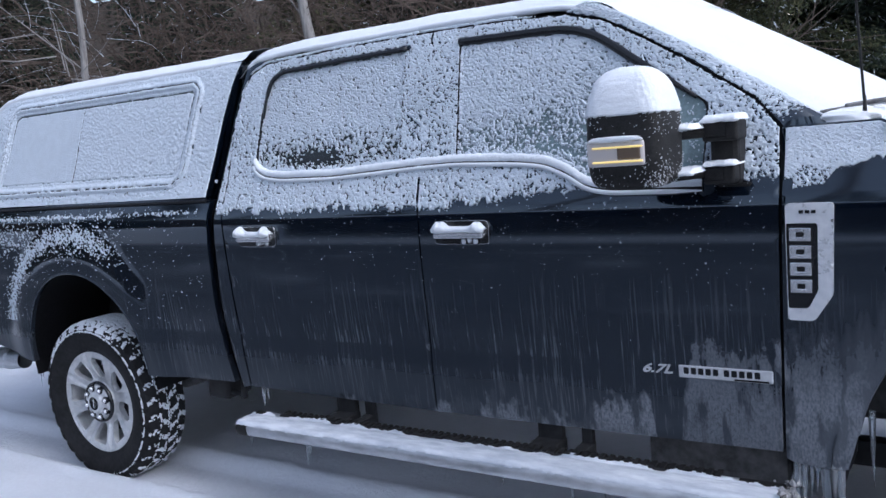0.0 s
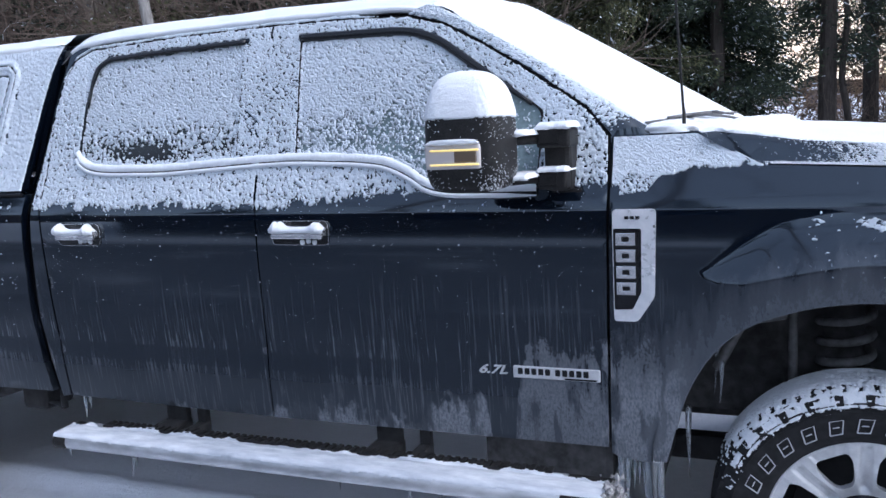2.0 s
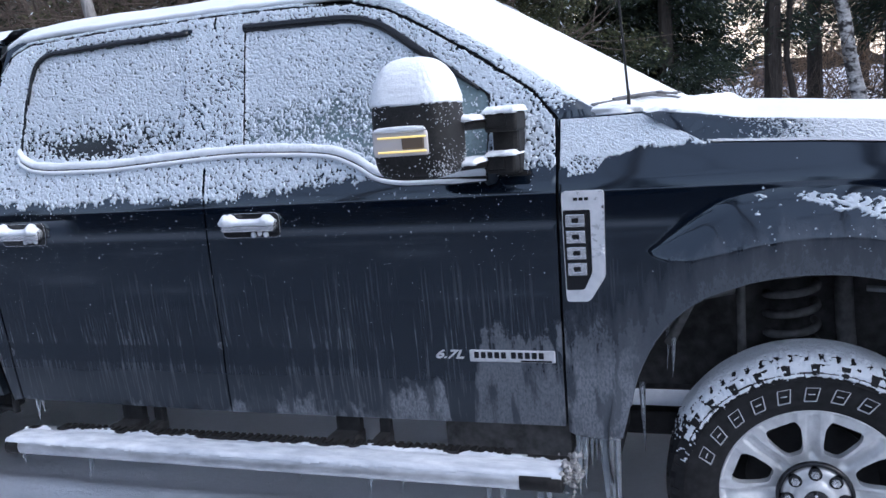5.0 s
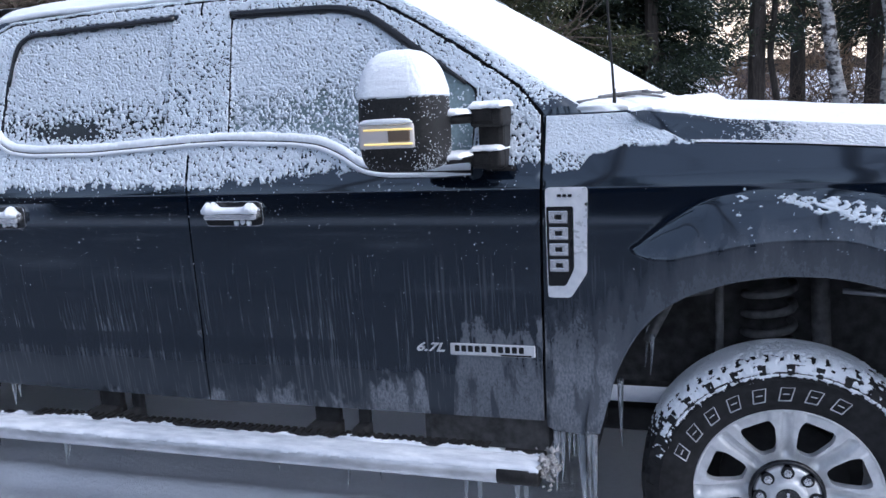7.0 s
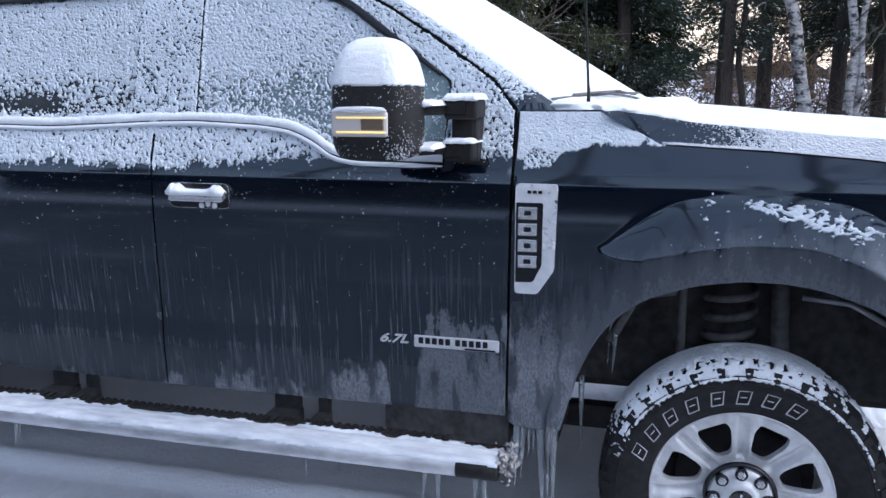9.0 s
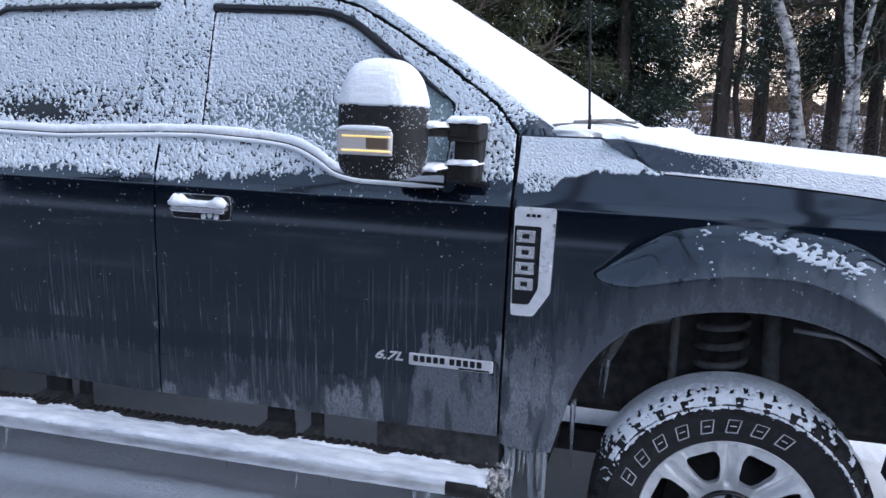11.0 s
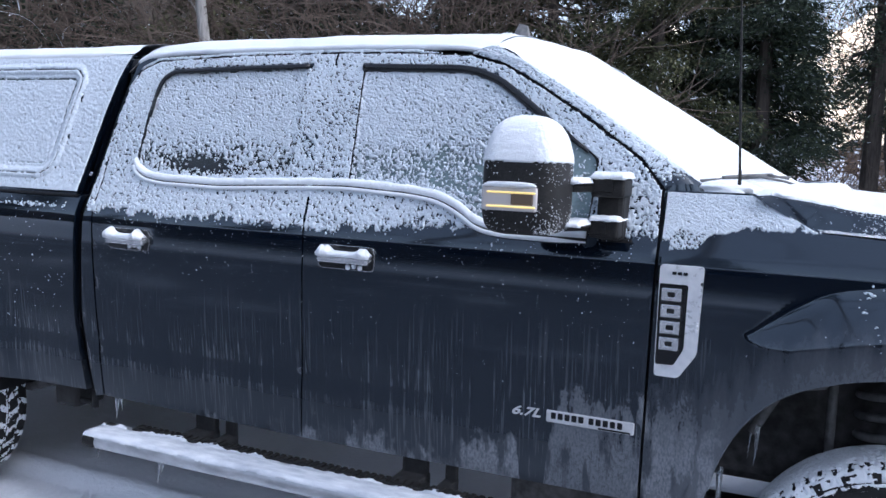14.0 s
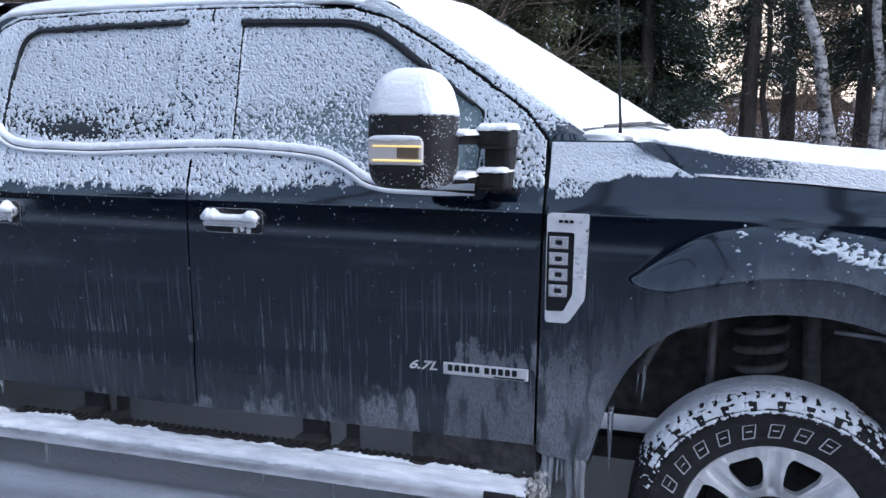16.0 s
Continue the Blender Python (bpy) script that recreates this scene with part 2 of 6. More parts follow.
def darkened_snow():
    """Snow; an unseen strip by the camera is darkened to dim the doors' reflections."""
    m = snow_material("driveway_snow", 45, 0.55, 0.02, (0.80, 0.83, 0.89))
    t = m.node_tree
    b = t.nodes["Principled BSDF"]
    co, sep = nd(t, "TexCoord"), nd(t, "SeparateXYZ")
    t.links.new(co.outputs["Object"], sep.inputs[0])
    n = noise_tex(t, 1.3, 5, (0.35, 1.6, 1), 0.65)
    near, far = nd(t, "MapRange"), nd(t, "MapRange")
    for k, v in enumerate((-0.45, -1.0, 0.0, 1.0)):
        near.inputs[k + 1].default_value = v
    for k, v in enumerate((-7.6, -6.6, 0.0, 1.0)):
        far.inputs[k + 1].default_value = v
    wob = math_node(t, 'ADD', sep.outputs[1], math_node(t, 'MULTIPLY', math_node(t, 'SUBTRACT', n.outputs[0], 0.5), 0.8))
    t.links.new(wob, near.inputs[0])
    t.links.new(wob, far.inputs[0])
    patchy = ramp(t, n.outputs[0], [(0.56, (1, 1, 1)), (0.68, (0.35, 0.35, 0.35))])
    speckle = noise_tex(t, 60, 4)
    dark = ramp(t, speckle.outputs[0], [(0.35, (0.08, 0.088, 0.102)), (0.65, (0.22, 0.235, 0.26))])
    mx = nd(t, "MixRGB")
    old = b.inputs["Base Color"].links[0].from_socket
    t.links.new(math_node(t, 'MULTIPLY', math_node(t, 'MULTIPLY', near.outputs[0], far.outputs[0]), patchy.outputs[0]), mx.inputs[0])
    t.links.new(old, mx.inputs[1])
    t.links.new(dark.outputs[0], mx.inputs[2])
    t.links.new(mx.outputs[0], b.inputs["Base Color"])
    return m


DRIVE = darkened_snow()


def paint_material():
    """Black clear-coated paint, with dried road salt in runs and crusts on the lower half."""
    m, t, b = mat("black_paint", (0.003, 0.006, 0.0125), 0.10)
    b.inputs["Specular IOR Level"].default_value = 1.0
    b.inputs["Specular Tint"].default_value = (0.78, 0.89, 1.0, 1)
    co = nd(t, "TexCoord")
    sep = nd(t, "SeparateXYZ")
    t.links.new(co.outputs["Object"], sep.inputs[0])
    z, x = sep.outputs[2], sep.outputs[0]
    runs = noise_tex(t, 1.0, 3, (112, 40, 1.2), 0.62)
    fine = noise_tex(t, 150, 5, (1, 1, 0.5), 0.75)
    broad = noise_tex(t, 2.3, 4, (1.6, 1, 1.0))
    edge = noise_tex(t, 1.0, 6, (10, 6, 2.2), 0.68)
    # thin runs, denser low down
    low = nd(t, "MapRange")
    for k, v in enumerate((1.28, 0.62, 0.0, 1.0)):
        low.inputs[k + 1].default_value = v
    t.links.new(z, low.inputs[0])
    run = nd(t, "MapRange")
    for k, v in enumerate((0.545, 0.66, 0.0, 1.0)):
        run.inputs[k + 1].default_value = v
    t.links.new(math_node(t, 'ADD', runs.outputs[0], math_node(t, 'MULTIPLY', math_node(t, 'SUBTRACT', broad.outputs[0], 0.5), 0.25)), run.inputs[0])
    run_amount = math_node(t, 'MULTIPLY', math_node(t, 'MULTIPLY', run.outputs[0], low.outputs[0]), 0.25)
    # crust with a ragged upper rim, in patches along the sills, broad on the wing's tail
    def along(stops, lo, hi):
        m_ = nd(t, "MapRange")
        for k, v in enumerate((lo, hi, 0.0, 1.0)):
            m_.inputs[k + 1].default_value = v
        t.links.new(x, m_.inputs[0])
        return ramp(t, m_.outputs[0], [((p - lo) / (hi - lo), (v, v, v)) for p, v in stops]).outputs[0]
    top = along([(-3.2, .60), (-2.35, .63), (-1.985, .64), (-1.93, .70), (-1.66, .72), (-1.60, .655), (-1.50, .69), (-1.42, .65), (-1.33, .72), (-1.20, .76), (-1.16, .84), (-1.125, .74), (-1.115, .56),
                 (-1.04, .56), (-1.02, .86), (-.985, .95), (-.93, .97), (-.88, .94), (-.745, .95), (-.70, 1.02), (-.60, 1.02), (-.50, 1.00), (-.42, .85)], -3.2, 0.0)
    finger = noise_tex(t, 1.0, 2, (34, 20, 3.5), 0.5)
    lumps = noise_tex(t, 22, 4, (1, 1, 0.8), 0.6)
    over = math_node(t, 'SUBTRACT', math_node(t, 'ADD', top, math_node(t, 'ADD', math_node(t, 'MULTIPLY', math_node(t, 'SUBTRACT', lumps.outputs[0], 0.5), 0.20),
                                                                    math_node(t, 'MULTIPLY', math_node(t, 'SUBTRACT', finger.outputs[0], 0.52), 0.15))), z)
    crust = nd(t, "MapRange")
    for k, v in enumerate((0.0, 0.035, 0.0, 1.0)):
        crust.inputs[k + 1].default_value = v
    soft = along([(-.735, 1.0), (-.715, .16)], -3.2, 0.0)          # a blurred rim on the wing's tail
    t.links.new(math_node(t, 'MULTIPLY', over, soft), crust.inputs[0])
    grain = nd(t, "MapRange")
    for k, v in enumerate((0.36, 0.58, 0.30, 1.0)):
        grain.inputs[k + 1].default_value = v
    t.links.new(fine.outputs[0], grain.inputs[0])
    wash = nd(t, "MapRange")
    for k, v in enumerate((0.41, 0.50, 0.16, 1.0)):
        wash.inputs[k + 1].default_value = v
    t.links.new(noise_tex(t, 1.0, 4, (19, 16, 4.2), 0.62).outputs[0], wash.inputs[0])
    crust_amount = math_node(t, 'MULTIPLY', math_node(t, 'MULTIPLY', math_node(t, 'MULTIPLY', crust.outputs[0], grain.outputs[0]), wash.outputs[0]), 0.62)
    # salt spray fanned over the front arch, washed down in smears
    ring = nd(t, "VectorMath")
    ring.operation = 'DISTANCE'
    flat = nd(t, "CombineXYZ")
    t.links.new(x, flat.inputs[0])
    t.links.new(z, flat.inputs[2])
    t.links.new(flat.outputs[0], ring.inputs[0])
    ring.inputs[1].default_value = (ARCH_F[0], 0, ARCH_F[1])
    fan = nd(t, "MapRange")
    for k, v in enumerate((0.73, 0.60, 0.0, 1.0)):
        fan.inputs[k + 1].default_value = v
    smear = noise_tex(t, 1.0, 4, (26, 20, 3.5), 0.6)
    t.links.new(math_node(t, 'ADD', ring.outputs["Value"], math_node(t, 'MULTIPLY', math_node(t, 'SUBTRACT', smear.outputs[0], 0.5), 0.22)), fan.inputs[0])
    fan_amount = math_node(t, 'MULTIPLY', math_node(t, 'MULTIPLY', fan.outputs[0], math_node(t, 'ADD', fine.outputs[0], 0.3)), 0.24)
    crust_amount = math_node(t, 'MAXIMUM', math_node(t, 'MULTIPLY', crust_amount, along([(-1.06, 1.0), (-1.0, .62), (-.74, .66), (-.70, .9)], -3.2, 0.0)), fan_amount)
    def gate(lo, hi):
        g = nd(t, "MapRange")
        for k, v in enumerate((lo, hi, 0.0, 1.0)):
            g.inputs[k + 1].default_value = v
        t.links.new(z, g.inputs[0])
        return g.outputs[0]
    # less film and weaker runs within the crease, fading out towards the front
    crease_strip = math_node(t, 'MULTIPLY', math_node(t, 'SUBTRACT', gate(CREASE[0] - .004, CREASE[0] + .004), gate(CREASE[1] - .002, CREASE[1] + .010)), along([(-1.75, 1.0), (-1.15, .25), (-.75, .0)], -3.2, 0.0))
    off_strip = math_node(t, 'SUBTRACT', 1.0, math_node(t, 'MULTIPLY', crease_strip, .62))
    run_amount = math_node(t, 'MULTIPLY', run_amount, off_strip)
    film = math_node(t, 'MULTIPLY', math_node(t, 'MULTIPLY', math_node(t, 'MULTIPLY', low.outputs[0], math_node(t, 'ADD', broad.outputs[0], 0.5)), off_strip), 0.042)
    salt = math_node(t, 'ADD', math_node(t, 'MAXIMUM', run_amount, crust_amount), film, True)
    mix = nd(t, "MixRGB")
    mix.inputs[1].default_value, mix.inputs[2].default_value = (0.003, 0.006, 0.0125, 1), (0.36, 0.38, 0.42, 1)
    t.links.new(salt, mix.inputs[0])
    t.links.new(mix.outputs[0], b.inputs["Base Color"])
    t.links.new(math_node(t, 'ADD', math_node(t, 'ADD', math_node(t, 'MULTIPLY', salt, 1.1), 0.06), math_node(t, 'MULTIPLY', math_node(t, 'POWER', low.outputs[0], 3.0), 0.38), True), b.inputs["Roughness"])
    bp = nd(t, "Bump", Strength=0.25, Distance=0.002)
    t.links.new(math_node(t, 'MULTIPLY', salt, fine.outputs[0]), bp.inputs["Height"])
    t.links.new(bp.outputs[0], b.inputs["Normal"])
    return m


PAINT = paint_material()
PLASTIC = mottled("black_textured_plastic", (0.011, 0.011, 0.0115), (0.030, 0.029, 0.029), 220, 0.55, relief=0.3, depth=0.001)
RUBBER_TRIM = mottled("black_rubber_trim", (0.006, 0.006, 0.007), (0.014, 0.014, 0.016), 60, 0.5, relief=0.1, depth=0.001)
UNDER = mottled("dirty_underbody_metal", (0.024, 0.024, 0.025), (0.105, 0.104, 0.105), 25, 0.8, relief=0.5, depth=0.006)
TYRE = mottled("tyre_rubber", (0.011, 0.011, 0.012), (0.026, 0.026, 0.028), 40, 0.75, relief=0.3, depth=0.002)
CHROME = mottled("chrome", (0.66, 0.67, 0.70), (0.82, 0.83, 0.86), 30, 0.2, 0.8, relief=0.03, depth=0.001, rough_var=0.12)
ALLOY = mottled("machined_alloy", (0.54, 0.55, 0.565), (0.74, 0.75, 0.765), 35, 0.36, 0.3, relief=0.06, depth=0.001, rough_var=0.15)
SALTY_STEEL = mottled("salted_polished_steel", (0.34, 0.36, 0.39), (0.66, 0.68, 0.72), 26, 0.35, 0.55, (0.4, 1, 1), 0.15, 0.002, 0.3)
SILVER = mottled("silver_lettering", (0.56, 0.57, 0.59), (0.72, 0.73, 0.76), 60, 0.35, 0.25, relief=0.05, depth=0.001)
SATIN = mottled("salt_hazed_chrome", (0.70, 0.72, 0.76), (0.86, 0.87, 0.90), 45, 0.30, 0.30, relief=0.05, depth=0.001, rough_var=0.2)
BRACKET = mottled("dark_caked_steel", (0.010, 0.010, 0.011), (0.034, 0.034, 0.036), 25, 0.8, relief=0.5, depth=0.006)
BOARD_SNOW = mottled("thin_icy_snow", (0.44, 0.48, 0.55), (0.82, 0.85, 0.90), 34, 0.6, stretch=(0.3, 1, 1), relief=0.5, depth=0.004)
DUSTED = mottled("road_dusted_steel", (0.08, 0.08, 0.082), (0.24, 0.238, 0.24), 30, 0.75, relief=0.4, depth=0.004)
for m_ in (PLASTIC, TYRE, RUBBER_TRIM):
    m_.node_tree.nodes["Principled BSDF"].inputs["Specular IOR Level"].default_value = 0.22
BADGE_BLACK = mat("gloss_black_badge", (0.008, 0.009, 0.012), 0.2)[0]
WHITE_MARK = mottled("white_tyre_marking", (0.45, 0.46, 0.48), (0.62, 0.63, 0.65), 50, 0.7, relief=0.1, depth=0.001)
LAMP_CLEAR = mat("clear_lamp_lens", (0.62, 0.58, 0.57), 0.12, 0.0, Coat_Weight=1.0)[0]
LAMP_DARK = mat("smoked_lamp_lens", (0.16, 0.12, 0.09), 0.12)[0]
AMBER, at_, ab_ = mat("lit_amber_strip", (0.90, 0.66, 0.22), 0.3)
ab_.inputs["Emission Color"].default_value, ab_.inputs["Emission Strength"].default_value = (1.0, 0.76, 0.28, 1), 0.36
ICE, it_, ib_ = mat("ice", (0.78, 0.83, 0.88), 0.12, 0.0, Transmission_Weight=0.75, IOR=1.31)
bump(it_, ib_, noise_tex(it_, 60, 3).outputs[0], 0.4, 0.003)
INSIDE = mottled("dark_cab_lining", (0.02, 0.022, 0.025), (0.045, 0.048, 0.052), 20, 0.85)
HEADLINER = mottled("grey_headliner", (0.16, 0.17, 0.18), (0.22, 0.23, 0.24), 40, 0.9)


def glass_material(name, tint, glow_low):
    m = bpy.data.materials.new(name)
    m.use_nodes = True
    t = m.node_tree
    t.nodes.clear()
    out, mix = nd(t, "OutputMaterial"), nd(t, "MixShader")
    tr, gl, fr = nd(t, "BsdfTransparent"), nd(t, "BsdfGlossy"), nd(t, "Fresnel", IOR=1.65)
    tr.inputs[0].default_value = (*tint, 1)
    gl.inputs["Roughness"].default_value = 0.03
    # frost film graded by height; its teal imitates daylight seen through the cab
    frost_and_glow, film = nd(t, "BsdfDiffuse"), nd(t, "MixShader")
    frost_and_glow.inputs[0].default_value = (0.42, 0.55, 0.58, 1)
    sep, co = nd(t, "SeparateXYZ"), nd(t, "TexCoord")
    t.links.new(co.outputs["Object"], sep.inputs[0])
    mr = nd(t, "MapRange")
    for k, v in enumerate((1.60, 1.86, glow_low, 0.42)):
        mr.inputs[k + 1].default_value = v
    t.links.new(sep.outputs[2], mr.inputs[0])
    amount = math_node(t, 'MULTIPLY', mr.outputs[0], math_node(t, 'ADD', noise_tex(t, 90, 5, rough=0.7).outputs[0], 0.35), True)
    for a, b in ((fr.outputs[0], mix.inputs[0]), (tr.outputs[0], mix.inputs[1]), (gl.outputs[0], mix.inputs[2]), (amount, film.inputs[0]), (mix.outputs[0], film.inputs[1]),
                 (frost_and_glow.outputs[0], film.inputs[2]), (film.outputs[0], out.inputs[0])):
        t.links.new(a, b)
    return m


GLASS = glass_material("tinted_side_glass", (0.42, 0.56, 0.57), .70)
PRIVACY = glass_material("dark_privacy_glass", (0.10, 0.12, 0.13), .0)


def bark(name, dark, light, stretch, marks=None):
    m = mottled(name, dark, light, 14, 0.9, stretch=stretch, relief=0.8, depth=0.02)
    if marks:
        t = m.node_tree
        b = t.nodes["Principled BSDF"]
        n = noise_tex(t, 7, 5, (1, 1, 1.6), .65)
        r = ramp(t, n.outputs[0], [(0.49, (1, 1, 1)), (0.60, marks)])
        mx = nd(t, "MixRGB", blend_type='MULTIPLY')
        mx.inputs[0].default_value = 1
        old = b.inputs["Base Color"].links[0].from_socket
        t.links.new(old, mx.inputs[1])
        t.links.new(r.outputs[0], mx.inputs[2])
        t.links.new(mx.outputs[0], b.inputs["Base Color"])
    return m


BARK_DARK = bark("dark_cedar_bark", (0.022, 0.018, 0.015), (0.07, 0.058, 0.05), (3, 3, 0.5))
BARK_GREY = bark("grey_maple_bark", (0.15, 0.14, 0.135), (0.34, 0.325, 0.31), (3, 3, 0.4))
BARK_BIRCH = bark("white_birch_bark", (0.17, 0.165, 0.16), (0.50, 0.49, 0.48), (1, 1, 2), (0.10, 0.09, 0.09))
# tan leaves and twigs, with low evening sun put into the lighter colour
SUNLIT_TWIG = mottled("sunlit_tan_twigs_and_dead_leaves", (0.16, 0.105, 0.07), (0.42, 0.30, 0.20), 1.5, 0.9, relief=0)
TWIG = mottled("brown_twigs", (0.05, 0.036, 0.028), (0.15, 0.115, 0.092), 3, 0.9, relief=0)


def foliage(name, stops):
    m, t, b = mat(name, (0.03, 0.05, 0.03), 0.75)
    g = nd(t, "NewGeometry")
    r = ramp(t, g.outputs["Random Per Island"], stops)
    t.links.new(r.outputs[0], b.inputs["Base Color"])
    b.inputs["Specular IOR Level"].default_value = 0.25
    return m


NEEDLES = foliage("dark_green_needles", [(0.0, (0.014, 0.022, 0.018)), (0.55, (0.035, 0.052, 0.036)), (0.86, (0.06, 0.075, 0.04)), (0.95, (0.07, 0.08, 0.05)), (0.965, (0.40, 0.43, 0.47)), (1.0, (0.70, 0.74, 0.80))])
NEEDLES_OLIVE = foliage("olive_green_needles", [(0.0, (0.03, 0.036, 0.02)), (0.6, (0.075, 0.085, 0.04)), (0.95, (0.12, 0.115, 0.06)), (0.965, (0.40, 0.43, 0.46)), (1.0, (0.75, 0.79, 0.84))])

# ---- the truck's side: depth of its skin by height, and the swell of the wheel arches ----
side_line = table([0.50, .56, .60, .70, .80, .90, 1.0, 1.15, 1.28, 1.36, 1.40, 1.44, 1.50, 1.55, 2.00, 2.05, 2.12],
               [.066, .046, .0355, .0225, .0125, .0045, -.0025, -.010, -.015, -.015, -.009, .005, .028, .048, .175, .195, .27])



def side_y(z):
    band = np.interp(z, [CREASE[0], CREASE[1], 1.05], [0, .0045, 0])
    return side_line(z) + band


flare_ridge = table([-.60, -.458, -.43, -.40, -.35, -.27, -.16, -.053, .052, .17, .35, .50, .62], [1.21, 1.192, 1.177, 1.170, 1.169, 1.186, 1.211, 1.227, 1.231, 1.217, 1.13, .98, .80])
flare_top = table([-.60, -.458, -.39, -.326, -.241, -.17, -.062, .10, .30, .48, .62], [1.21, 1.192, 1.240, 1.286, 1.337, 1.355, 1.364, 1.362, 1.315, 1.14, .80])


def skin(x, z):
    """Depth of the painted side at (x, z)."""
    y = side_y(z)
    ridge, top = flare_ridge(x), flare_top(x)                 # a sharp ridge over the arch, hollowed up to the wing's shoulder
    proud = .42 * np.maximum(top - ridge, 0)
    q = np.clip((z - ridge) / np.maximum(top - ridge, 1e-4), 0, 1)
    y = y - proud * np.where(z > ridge, (1 - q)**1.35, 1 - .10 * step01(0, .12, ridge - z))
    r = np.hypot(x - ARCH_R[0], z - ARCH_R[1])
    y = y - 0.030 * np.where(r < 0.53, 1.0, 1 - step01(0.53, 0.72, r)) * step01(1.42, 1.30, z)
    return y


def on_side(x, z):
    return x, skin(x, z), z


def cab_end(z):
    return np.interp(z, [.60, .64, .95, 1.33, 1.58, 1.80, 2.06], [-2.99, -2.998, -3.038, -3.018, -2.990, -2.948, -2.892])


truck = thing("pickup_truck", (-2.0, W / 2, 0), "black crew-cab pickup truck dusted with snow and road salt", "truck")

# outlines in (x, z)
DRIP = [(-2.945, 0.63), (-2.955, .96), (-2.965, 1.44), (-2.95, 1.79), (-2.915, 1.91), (-2.87, 1.99), (-2.79, 2.025), (-2.36, 2.042), (-1.94, 2.045), (-1.63, 2.04),
        (-1.41, 2.027), (-1.28, 1.99), (-1.15, 1.92), (-.98, 1.815), (-.79, 1.685), (-.722, 1.60), (-.712, 1.44), (-.728, .62)]
GAP = [(-1.945, 2.045), (-1.955, 1.78), (-1.962, 1.51), (-1.952, 1.36), (-1.957, .95), (-1.97, .615)]
REAR_WIN = [(-2.06, 1.56), (-2.06, 2.0), (-2.68, 1.992), (-2.745, 1.96), (-2.785, 1.82), (-2.80, 1.64), (-2.795, 1.595), (-2.74, 1.562), (-2.65, 1.548), (-2.37, 1.543)]
FRONT_WIN = [(-1.81, 1.565), (-1.56, 1.553), (-1.45, 1.54), (-1.36, 1.50), (-1.30, 1.463), (-1.22, 1.447), (-.93, 1.445), (-.925, 1.685), (-.97, 1.72), (-1.18, 1.862), (-1.29, 1.942),
             (-1.38, 1.975), (-1.44, 1.982), (-1.82, 1.993)]
SILL = [(-2.805, 1.60), (-2.79, 1.575), (-2.74, 1.548), (-2.65, 1.535), (-2.37, 1.53), (-2.06, 1.545), (-1.95, 1.55), (-1.81, 1.553), (-1.56, 1.541), (-1.45, 1.527), (-1.36, 1.487), (-1.30, 1.448), (-1.22, 1.433), (-.93, 1.43)]
HALF = 0.003


def shifted(line, dx):
    return [(x + dx, z) for x, z in line]


# rear door and front door
rear_outline = ([(x + HALF, z) for x, z in DRIP[:5]] + [(x + .002, z - HALF) for x, z in DRIP[5:9]] + shifted(GAP, -HALF))
front_outline = ([(x, z - HALF) for x, z in DRIP[8:11]] + [(x - HALF, z - HALF) for x, z in DRIP[11:15]] + [(x - HALF, z) for x, z in DRIP[15:]]
                 + shifted(GAP[::-1], HALF))
doors = {}
for nm, outline, win in (("rear", rear_outline, REAR_WIN), ("front", front_outline, FRONT_WIN)):
    doors[nm] = panel("door", outline, on_side, PAINT, truck, [win], 0.024, (0, 0.03, 0))
    inner = [(x, z) for x, z in win]
    panel("window_pane", inner, lambda x, z: (x, skin(x, z) + 0.012, z), PRIVACY if nm == "rear" else GLASS, doors[nm], (), 0.08, (0, 0.005, 0), "tinted side window under frost")
    bm = bmesh.new()
    tube(bm, [(x, skin(x, z) + 0.006, z) for x, z in resample(rounded(win, 0.03), 0.04) + [resample(rounded(win, 0.03), 0.04)[0]]], 0.007, 6)
    part("window_seal", bm, RUBBER_TRIM, doors[nm], "black rubber window seal", True)

# the cab's frame behind the doors, its rear corner post and the shut faces
cab_frame_outline = [(float(cab_end(z)), z) for z in np.linspace(.62, 2.03, 14)] + [(-2.78, 2.04), (-2.36, 2.052), (-1.94, 2.055), (-1.63, 2.05), (-1.40, 2.038), (-1.26, 2.0), (-1.13, 1.93),
                                                                        (-.96, 1.825), (-.77, 1.695), (-.70, 1.60), (-.69, .64)]
panel("cab_frame", cab_frame_outline, lambda x, z: (x, skin(x, z) + 0.030, z), RUBBER_TRIM, truck, [REAR_WIN, FRONT_WIN], 0.06, (0, 0.10, 0), "dark cab frame behind the doors")
post = [(float(cab_end(z)), z) for z in np.linspace(.62, 2.05, 14)] + [(-2.79, 2.033), (-2.875, 1.998), (-2.92, 1.913), (-2.955, 1.79), (-2.97, 1.44), (-2.961, .96), (-2.951, .63)]
panel("rear_corner_post", post, on_side, PAINT, truck, (), 0.016, (0, 0.06, 0))

# roof skin: over the drip line on both sides
rail_z = table([-2.94, -2.90, -2.86, -2.80, -2.36, -1.94, -1.63, -1.41, -1.28, -1.15], [1.965, 2.005, 2.028, 2.038, 2.05, 2.053, 2.048, 2.036, 2.0, 1.93])


def roof(x, s, lift=0.0):
    z0 = rail_z(x)
    y0 = side_y(z0) + 0.003
    t = np.abs(2 * s - 1)
    return x, y0 + (W - 2 * y0) * s, z0 + (0.078 + .85 * np.where(x > -1.7, 2.050 - z0, 0)) * (1 - t**3.2) + lift


edge_s = np.r_[0, .004, .012, .025, .045, .075, .11, np.linspace(.16, .84, 18), .89, .925, .955, .975, .988, .996, 1]
